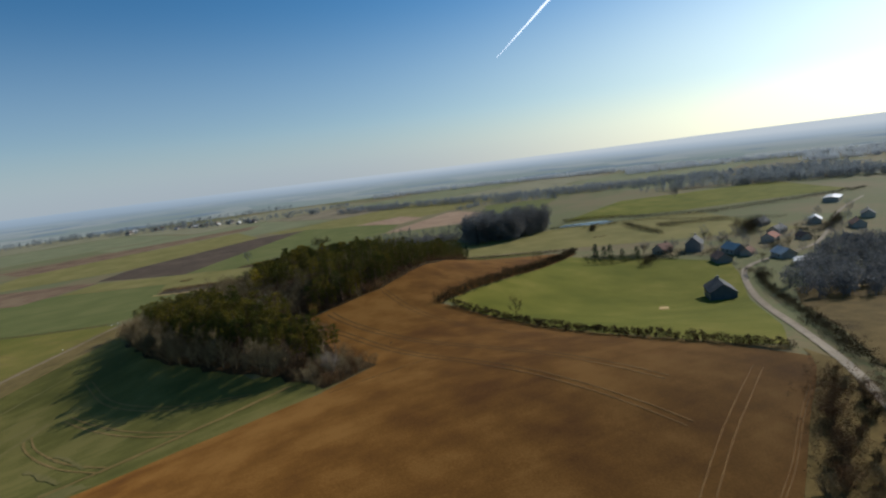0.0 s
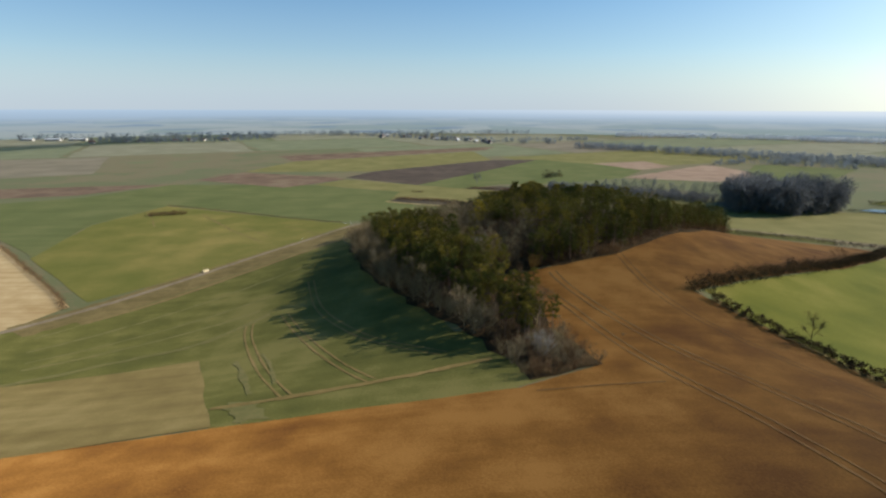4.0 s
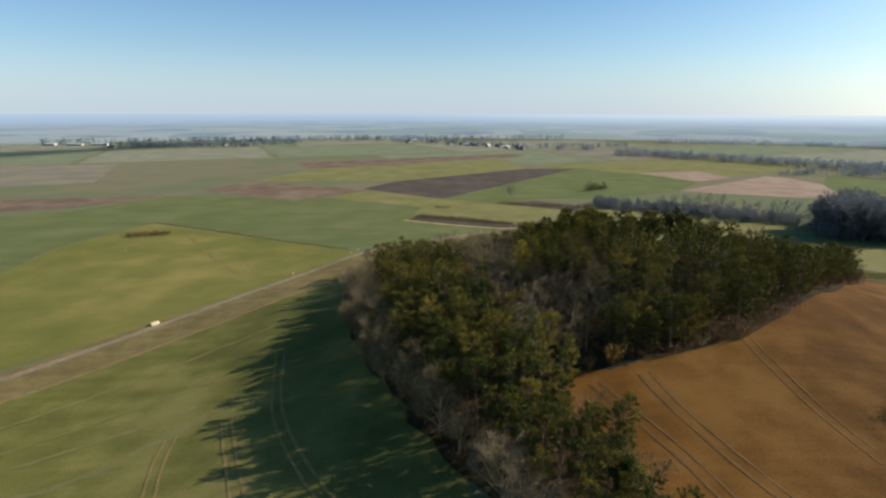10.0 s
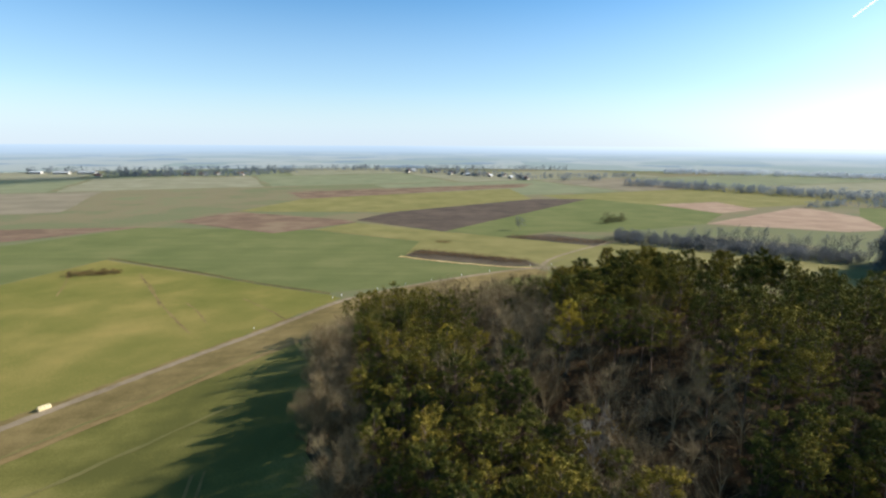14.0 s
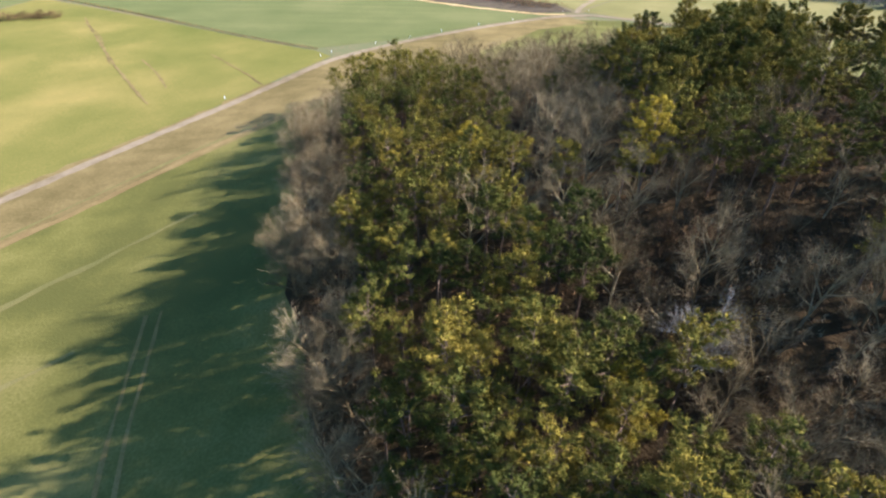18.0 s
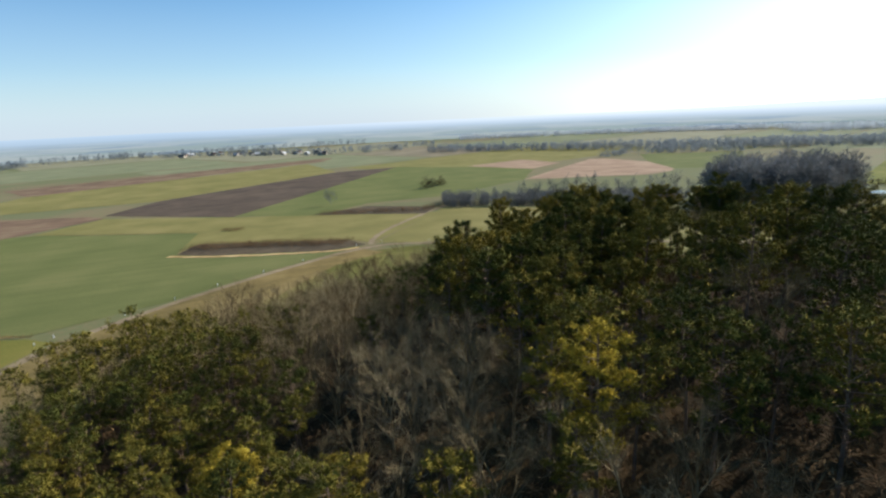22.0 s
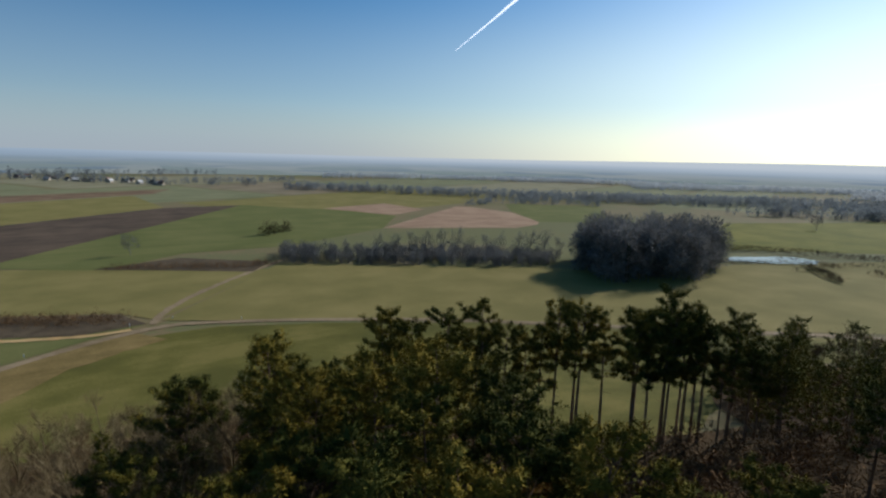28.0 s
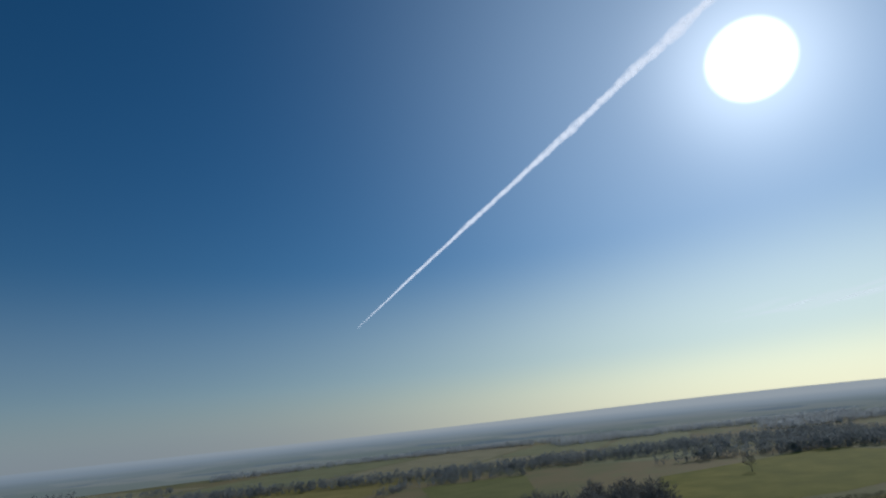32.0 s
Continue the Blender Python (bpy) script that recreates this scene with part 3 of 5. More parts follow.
def shrub(seed, height, mat, leaves=None, stems=16):
    rng = np.random.default_rng(seed)
    segs, tips = [], []
    for k in range(stems):
        az, sp = rng.uniform(0, 6.28), rng.uniform(0.1, 0.55)
        e = np.array([math.cos(az) * sp, math.sin(az) * sp, rng.uniform(0.55, 1.0)]) * height
        a = np.array([math.cos(az) * 0.08, math.sin(az) * 0.08, 0]) * height
        segs.append((a, e, 0.009 * height, 0.003 * height))
        for _ in range(4):
            g = a + (e - a) * rng.uniform(0.3, 1)
            i = g + rng.normal(0, 0.10, 3) * height + (0, 0, 0.1 * height)
            segs.append((g, i, 0.004 * height, 0.0015 * height))
            tips += [g + (i - g) * 0.4, i]
    stem = mesh_from("stem", *sticks(segs, 3), mat)
    if leaves:
        v, f = sprays(rng, tips, 0.09 * height, 7, 0.9, up=0.2, thin=0.3)
    else:
        v, f = sprays(rng, tips, 0.08 * height, 4, 1.3, up=0.3, thin=0.06)
    return stem, mesh_from("crown", v.tolist(), f.tolist(), leaves or mat)


def plant(name, meshes, at, label, category, group=""):
    root = thing(name, at, label, category, group)
    for k, me in zip(("trunk", "crown"), meshes):
        part(me.name.split(".")[0], me, root)
    return root


def upright(x, y, scale=1.0, turn=0.0, lift=-0.15):
    return Matrix.Translation(spot(x, y, lift)) @ Matrix.Rotation(turn, 4, "Z") @ Matrix.Diagonal((scale, scale, scale, 1))


def place_copy(ob, x, y, scale, turn):
    c = copy_thing(ob, Matrix.Translation(spot(x, y, -0.15)) @ Matrix.Rotation(turn, 4, "Z"))
    c.scale = (scale, scale, scale)
    return c


def hedge(name, pts, height, width, mat, label, step=0.9, per=16, size=0.8, category="hedge", thin=0.095):
    """A hedge as one mass of twigs along a plan line; height and width in metres."""
    rng = np.random.default_rng(int(abs(pts[0][0] * 3 + pts[0][1])) + len(pts))
    p = along(pts, step / PLAN)
    n = len(p)
    reps = max(5, int(height * width / 1.3))
    wave = 0.75 + 0.35 * np.interp(np.arange(n), np.arange(0, n + 8, 7), rng.uniform(0, 1, len(np.arange(0, n + 8, 7))))
    c = []
    for q, k in zip(p, wave):
        for _ in range(reps):
            x, y = q + rng.normal(0, width * 0.28 / PLAN, 2)
            c.append((x * PLAN, y * PLAN, float(rise(x, y)) * PLAN + rng.uniform(0.05, 0.85) * height * k))
    v, f = sprays(rng, c, 0.6, int(per * 1.2), size, up=0.25, thin=thin)
    return tagged(new(name, mesh_from(name, v.tolist(), f.tolist(), mat)), label, category)


def far_wood(name, poly, count, height, mat, label, size=0.72, per=6, thin=0.34, kind="stuff"):
    """Distant woodland: many rough crowns on stems inside a plan polygon."""
    rng = np.random.default_rng(int(abs(poly[0][0] + 3 * poly[0][1])) + count)
    ring = np.array(poly, float)
    pts = []
    lo, hi = ring.min(0), ring.max(0)
    while len(pts) < count:
        q = rng.uniform(lo, hi)
        inside = False
        for a, b in zip(ring, np.roll(ring, -1, axis=0)):
            if (a[1] > q[1]) != (b[1] > q[1]) and q[0] < (b[0] - a[0]) * (q[1] - a[1]) / (b[1] - a[1]) + a[0]:
                inside = not inside
        if inside:
            pts.append(q)
    pts = np.array(pts)
    z = rise(pts[:, 0], pts[:, 1]) * PLAN
    hs = height * (0.75 + 0.35 * rng.random(count) ** 2)
    c, r = [], []
    for (x, y), g, h in zip(pts, z, hs):
        for u in (0.2, 0.4, 0.58, 0.72, 0.88):
            w = h * (0.16 + 0.12 * math.sin(u * 3.0))
            c.append((x * PLAN + rng.normal(0, w * 0.5), y * PLAN + rng.normal(0, w * 0.5), g + u * h))
            r.append(w)
    v, f = sprays(rng, c, np.array(r), per, size, up=0.2, thin=thin)
    stems = sticks([((x * PLAN, y * PLAN, g - 0.3), (x * PLAN, y * PLAN, g + 0.7 * h), 0.2, 0.08) for (x, y), g, h in zip(pts, z, hs)], 3)
    ob = new(name, merged(name, [(v, f, 0), (*stems, 0)], mat))
    return tagged(ob, label, "woodland", kind=kind)


# ---- ground ----
def spread_axis(lo, hi, fine, far):
    a = list(np.arange(lo, hi + fine, fine))
    step = fine
    while a[-1] < far:
        step *= 1.25
        a.append(a[-1] + step)
    step = fine
    while a[0] > -far:
        step *= 1.25
        a.insert(0, a[0] - step)
    return np.array(a)


gx, gy = spread_axis(-160, 280, 4.0, 4000), spread_axis(-90, 330, 4.0, 4000)
GX, GY = np.meshgrid(gx, gy)
gv = np.stack([GX.ravel() * PLAN, GY.ravel() * PLAN, rise(GX, GY).ravel() * PLAN], 1)
w = len(gx)
gf = [(j * w + i, j * w + i + 1, (j + 1) * w + i + 1, (j + 1) * w + i) for j in range(len(gy) - 1) for i in range(w - 1)]
ground = tagged(new("ground", mesh_from("ground", gv.tolist(), gf, M["plain"])), "wide winter farmland plain with low grass and soil", "ground", kind="structure")
for f in ground.data.polygons:
    f.use_smooth = True

# near fields, in plan units
field("field_stubble", [(-28, 33), (1, 34.6), (11, 35.6), (24, 42), (23.2, 50), (20.2, 60), (20.5, 70), (15.2, 79.5), (14.5, 86.2), (22, 85.6), (34, 88.2), (44, 91.4), (54, 99), (84, 127), (108, 166), (122, 158), (150, 148), (156, 140), (112, 107), (53.5, 74), (55.5, 70), (62, 52), (62.5, 44), (64.2, 27), (68, 14), (76, -2), (77.5, -5), (73.6, -8), (61.6, -14), (51.8, -19), (42.1, -24), (20, -60), (-160, -60), (-150, 0), (-95, 22), (-52, 30)], M["stubble"], "orange-brown cover stubble field on a low hill", 0.08)
field("field_wheat", [(-95, 95), (-67, 133), (-46, 163), (-31, 196), (-16, 211), (7, 229), (28, 240), (45, 240), (63, 232), (91, 216), (132, 180), (153, 162), (146, 153), (108, 166), (30, 140), (0, 80), (11, 35.6), (1, 34.6), (-28, 33), (-44, 69), (-110, 52), (-130, 70)], M["wheat"], "young winter wheat with tractor marks round the wood", 0.05)
field("field_ley", [(-44, 69), (-28, 33.5), (-52, 30), (-95, 22), (-150, 0), (-170, 40), (-110, 54)], M["tan"], "dry yellowish grass ley beside the wheat", 0.09)
field("field_straw", [(-93, 109), (-118, 134), (-154, 170), (-240, 130), (-200, 60), (-98, 93)], M["hay"], "pale straw-coloured stubble beside the track", 0.09)
field("field_meadow", [(-90, 112), (-134, 155), (-144, 209), (-132, 254), (-90, 234), (-36, 206), (-31, 201), (-48, 166), (-69, 135)], M["meadow"], "rough yellow-green meadow with a brush mound", 0.08)
field("field_pasture", [(57, 72.5), (56, 75), (75, 85.5), (112, 107), (145, 131), (150, 116), (164, 105), (175, 78), (155, 60), (124, 36), (93, 9), (80, 0), (73.5, 6.5), (68.8, 15), (65, 27), (63.3, 44), (63, 52), (60, 61)], M["pasture"], "bright green pasture inside hedges", 0.08)
field("field_wheat", [(-160, 179), (-134, 157), (-145, 210), (-132, 256), (-90, 236), (-36, 208), (-16, 216), (7, 233), (33, 249), (20, 247), (-18, 266), (-14, 298), (-71, 329), (-164, 333), (-191, 282), (-260, 240)], M["wheat_far"], "green winter wheat beyond the meadow", 0.10, 12.0)
field("field_strip", [(-71, 330), (-53, 357), (-3, 327), (70, 291), (35, 251), (29, 260), (-13, 279), (-18, 268), (-14, 299)], M["strip"], "yellow-green grass strip", 0.12, 12.0)
field("field_grass", [(36, 250), (72, 294), (75, 299), (150, 254), (170, 230), (215, 225), (300, 190), (260, 100), (158, 166), (132, 184), (91, 220), (63, 236), (46, 244)], M["strip"], "yellow-green grassland by the lane", 0.12, 12.0)
field("field_ploughed", [(-3, 328), (-55, 367), (-39, 404), (68, 496), (114, 500)], M["soil"], "dark ploughed field", 0.14, 20.0)
field("field_tilled", [(-158, 356), (-139, 402), (-61, 368), (-53, 358), (-88, 318)], M["red_soil"], "reddish-brown tilled field", 0.14, 20.0)
field("field_tilled", [(-330, 300), (-191, 331), (-164, 334), (-199, 290), (-330, 250)], M["red_soil"], "reddish tilled strip beside wheat", 0.14, 20.0)
field("field_pale", [(156, 463), (212, 483), (217, 434), (180, 411)], M["beige"], "pale pinkish bare field", 0.14, 20.0)
field("field_pale", [(147, 362), (250, 446), (258, 440), (262, 398), (240, 350), (230, 341), (209, 335)], M["beige"], "pale pinkish bare field with a round end", 0.14, 20.0)
field("field_tilled", [(-149, 545), (96, 674), (76, 617), (-118, 486)], M["red_soil"], "long brown tilled field before the village", 0.16, 30.0)
field("field_grass", [(-3, 330), (114, 502), (155, 460), (180, 408), (147, 362), (90, 330), (52, 330), (28, 310)], M["wheat_far"], "dull green grassland with thorn bushes", 0.10, 20.0)
field("field_grass", [(-39, 406), (68, 498), (60, 600), (-118, 486), (-139, 404)], M["strip"], "pale green field beyond the ploughland", 0.10, 20.0)
field("field_grass", [(240, 350), (262, 398), (300, 450), (365, 412), (276, 330)], M["wheat_far"], "green field behind the round wood", 0.10, 20.0)
field("field_grass", [(240, 250), (344, 300), (480, 250), (420, 160), (300, 205)], M["pasture"], "green pasture beyond the pond", 0.10, 20.0)

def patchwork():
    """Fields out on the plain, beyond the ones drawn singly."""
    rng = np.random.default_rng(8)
    kinds = [("hazed_green", "haze-paled green far field"), ("hazed_brown", "haze-paled brown far field"), ("pale_straw", "haze-paled straw-coloured far field"), ("wheat_far", "green far field"), ("strip", "yellow-green far field")]
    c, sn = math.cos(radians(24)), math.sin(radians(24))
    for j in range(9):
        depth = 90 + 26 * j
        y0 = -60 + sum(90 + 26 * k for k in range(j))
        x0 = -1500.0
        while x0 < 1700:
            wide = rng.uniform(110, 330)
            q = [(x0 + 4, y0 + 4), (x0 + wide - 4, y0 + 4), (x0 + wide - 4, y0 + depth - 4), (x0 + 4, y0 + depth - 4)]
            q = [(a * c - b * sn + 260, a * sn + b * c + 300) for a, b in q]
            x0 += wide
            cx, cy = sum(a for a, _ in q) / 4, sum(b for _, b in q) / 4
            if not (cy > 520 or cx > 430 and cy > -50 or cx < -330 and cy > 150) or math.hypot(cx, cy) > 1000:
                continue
            # beyond 800 only the tones with haze painted into their colour
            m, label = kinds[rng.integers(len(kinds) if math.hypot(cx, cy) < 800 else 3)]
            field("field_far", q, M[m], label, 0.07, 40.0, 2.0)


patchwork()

# the wood's floor
WOOD = [(13, 38), (24, 42), (20, 58), (20.3, 70), (15, 79.5), (14.2, 86.5), (22, 86), (34, 88.5), (44, 91.7), (54, 99), (84, 125), (105, 150), (107, 162), (92, 165), (77, 157), (67, 149), (61.5, 150.5), (56, 154.5), (52.5, 160), (50.5, 166), (46.5, 174), (38, 190), (10, 193), (-11, 177), (-22, 159), (-25, 148), (-18, 116), (-11, 96), (-1, 77), (9, 57)]
def grown(poly, by):
    """The polygon pushed outward by a distance."""
    p = np.array(poly, float)
    nxt, prv = np.roll(p, -1, 0) - p, p - np.roll(p, 1, 0)
    area = np.sum(p[:, 0] * np.roll(p[:, 1], -1) - np.roll(p[:, 0], -1) * p[:, 1])
    nrm = [np.array([d[1], -d[0]]) / np.hypot(*d) for d in nxt], [np.array([d[1], -d[0]]) / np.hypot(*d) for d in prv]
    out = (np.array(nrm[0]) + np.array(nrm[1])) / 2 * (1 if area > 0 else -1)
    return [tuple(q) for q in p + out * by]


field("field_wood_floor", grown(WOOD, 0.3), M["litter"], "dark leaf litter under the wood", 0.14, 4.0, 0.6, "ground")

# tracks and lanes
ribbon("verge", [(-95, 92), (-67, 131), (-44, 162), (-28, 194), (-12, 209), (9, 226), (32, 241)], 13.0, M["verge"], "dry grass verge beside the gravel track", 0.11, 0.1, "verge")
ribbon("track", [(-140, 40), (-95, 95), (-67, 134), (-47, 164), (-39, 179), (-31, 198), (-16, 213), (7, 231), (34, 247), (46, 243), (63, 235), (91, 219), (132, 183), (153, 165), (220, 110)], 2.7, M["track"], "pale gravel farm track", 0.16, 0.08)
ribbon("track", [(34, 248), (37, 257), (46, 271), (70, 296), (80, 305)], 2.2, M["track"], "narrow pale side track", 0.15, 0.2)
ribbon("road", [(40, -50), (60, -27), (73, -15), (93, 7), (124, 34), (156, 60), (169, 67), (186, 69), (217, 71), (258, 88), (321, 116), (380, 132)], 2.2, M["asphalt"], "narrow worn country lane", 0.16, 0.04, "road")

field("field_verge", [(-90, 102), (-67, 132.5), (-46, 160), (-31, 193), (-16, 208), (7, 226), (27, 238), (6, 206), (-17, 180), (-27, 166), (-39, 149), (-46, 140), (-57, 126), (-69, 111), (-82, 96)], M["verge"], "dry tawny grass between track and wood", 0.10)
field("field_margin", [(2, 62), (16, 62), (23, 50), (23, 42.5), (11.5, 36.2), (4, 36)], M["wheat"], "thin green wheat at the field margin", 0.065)
# scrub and grass by the lane
ribbon("bank", [(56, 71), (59.7, 60.5), (62.6, 51.5), (62.9, 44), (64.6, 27), (68.4, 14.5), (73, 6), (78, -1)], 2.2, M["scrubland"], "brown leaf litter under the pasture hedge", 0.14, 0.5, "bank")
field("field_scrub", [(80, -2), (77, -5), (73.2, -7.8), (61.4, -13.7), (51.6, -18.7), (42, -23.6), (19.5, -60), (40, -60), (60, -27.5), (73, -15.5), (79, -8)], M["scrubland"], "rough scrubby bank above the lane", 0.10)
field("field_grass", [(80, -14), (118, 20), (140, 34), (170, 30), (190, -20), (110, -50), (60, -40)], M["scrubland"], "olive rough grass beyond the lane", 0.07)
field("field_reeds", [(-18, 266), (-13, 278), (29, 259), (33, 249), (22, 247), (-8, 259)], M["rough"], "brown reedy ditch between the fields", 0.14, 6.0)
ribbon("bank", [(-20, 265), (-8, 257), (22, 245), (30, 246)], 2.2, M["hay"], "pale bare ditch bank", 0.2, 0.3, "bank")
field("field_brush", [(26, 313), (65, 290), (74, 303), (50, 322)], M["rough"], "low brown brush at the field edge", 0.16, 8.0)


# tractor marks: pairs of wheel lines
def tram(pts, mat, label, gauge=1.9, width=0.5, lift=0.125):
    p = along(pts, 4.0)
    t = np.gradient(p, axis=0)
    t /= np.hypot(*t.T)[:, None]
    side = np.stack([-t[:, 1], t[:, 0]], 1) * gauge / 2 / PLAN
    root = tagged(new("wheel_marks"), label, "wheel marks", kind="structure")
    for k in (-1, 1):
        ribbon("wheel_line", [tuple(q) for q in p + side * k], width, mat, "", lift, 0.25, parent=root)


tram([(-40, 88), (-39, 82), (-35, 72), (-28, 56), (-21, 43)], M["wheel"], "pale tractor wheel marks in wheat")
tram([(-33, 91), (-30, 84), (-21, 66), (-13, 51), (-9, 45)], M["wheel"], "pale tractor wheel marks in wheat")
tram([(-31, 112), (-26, 92), (-20, 80), (-10, 64), (2, 53)], M["wheel"], "tractor wheel marks along the wood")
tram([(20, 83), (24, 74), (27, 65), (32, 38), (36, 25), (44, -10)], M["wheel_soil"], "tractor marks over the brown field")
tram([(27, 84), (28, 77), (37, 48), (44, 30), (52, 0)], M["wheel_soil"], "tractor marks over the brown field")
tram([(66.2, -3.7), (52.3, -10.3), (41.9, -15.3), (33.8, -19.7), (20, -27)], M["wheel_soil"], "pale tractor marks by the scrubby bank", 1.7, 0.32)
tram([(66, -11), (63.2, -12.2), (54.5, -16.1), (46.9, -20.1), (40.3, -22.5), (30, -27)], M["wheel_soil"], "faint tractor mark along the field edge", 0.5, 0.2)
tram([(44, 92), (45, 70), (52, 50), (58, 25)], M["wheel_soil"], "faint tractor marks over the brown field", 1.9, 0.3)
ribbon("headland", [(-31, 41), (-21, 42), (-9, 44), (0, 45.5), (9, 48)], 1.8, M["wheel"], "pale worn headland strip", 0.15, 0.3, "strip")
ribbon("headland", [(-37, 93), (-48, 78), (-61, 73), (-72, 64), (-90, 56)], 2.0, M["faint"], "pale worn headland strip", 0.15, 0.3, "strip")
for k, (a, b) in enumerate((((-88, 88), (-30, 165)), ((-84, 80), (-34, 130)), ((-80, 74), (-37, 108)), ((-78, 70), (-40, 96)))):
    ribbon("headland", [a, ((a[0] + b[0]) / 2 - 1, (a[1] + b[1]) / 2), b], 0.8 + 0.3 * (k % 2), M["faint"], "faint pale sowing line", 0.14, 0.4, "strip")
ribbon("worn_line", [(-104.2, 228.8), (-78.7, 194.1), (-60.5, 171.6)], 0.7, M["verge"], "faint dry rut across the meadow", 0.13, 0.5, "path")
ribbon("worn_line", [(-74.4, 198.3), (-66.6, 189.3), (-60.8, 180.3)], 0.5, M["verge"], "faint dry rut across the meadow", 0.13, 0.5, "path")
ribbon("worn_line", [(-59.7, 202.4), (-49.2, 191.4), (-40.8, 180.4)], 0.6, M["verge"], "faint dry rut across the meadow", 0.13, 0.5, "path")
ribbon("worn_line", [(-135.0, 238.6), (-124.2, 221.2), (-115.3, 203.9)], 0.5, M["verge"], "faint dry rut across the meadow", 0.13, 0.5, "path")
ribbon("worn_line", [(-107, 233), (-99, 222), (-92, 214), (-86, 204), (-80, 195)], 0.5, M["verge"], "faint dry path across the meadow", 0.13, 0.5, "path")
ribbon("worn_line", [(-82, 97), (-69, 112), (-57, 127.3), (-51.3, 133.6), (-45.6, 141.5), (-38.5, 152), (-32.5, 161.3), (-23.8, 174.2), (-12, 189)], 1.5, M["worn"], "brown worn strip beside the verge", 0.14, 0.2, "strip")
ribbon("headland", [(13, 34), (22, 34.5), (30, 35)], 0.4, M["wheel_soil"], "pale scratch in stubble", 0.15, 0.4, "strip")
field("bare_patch", [(30.8, 53.2), (31.5, 54.4), (32.0, 54.3), (31.7, 53.4)], M["wheel_soil"], "pale bare spot in the stubble", 0.16, 0.4, 0.15, "soil patch")
field("bare_patch", [(-29.4, 43.2), (-27.5, 38.5), (-25.6, 34.2), (-20.8, 34.3), (-22.5, 37.5), (-24.5, 42.4)], M["faint"], "pale chalky worn patch at the field corner", 0.13, 1.0, 0.4, "soil patch")
ribbon("worn_line", [(-27, 46), (-31, 55), (-36, 66)], 1.1, M["faint"], "faint worn strip beside the ley", 0.14, 0.5, "strip")
ribbon("worn_line", [(-24.5, 50), (-28, 60), (-31.5, 68)], 0.9, M["faint"], "faint worn strip beside the ley", 0.14, 0.5, "strip")
field("bare_patch", [(104, 47), (107, 50.5), (109, 49), (106, 46)], M["hay"], "pale stony spot in the pasture", 0.16, 1.0, 0.3, "soil patch")

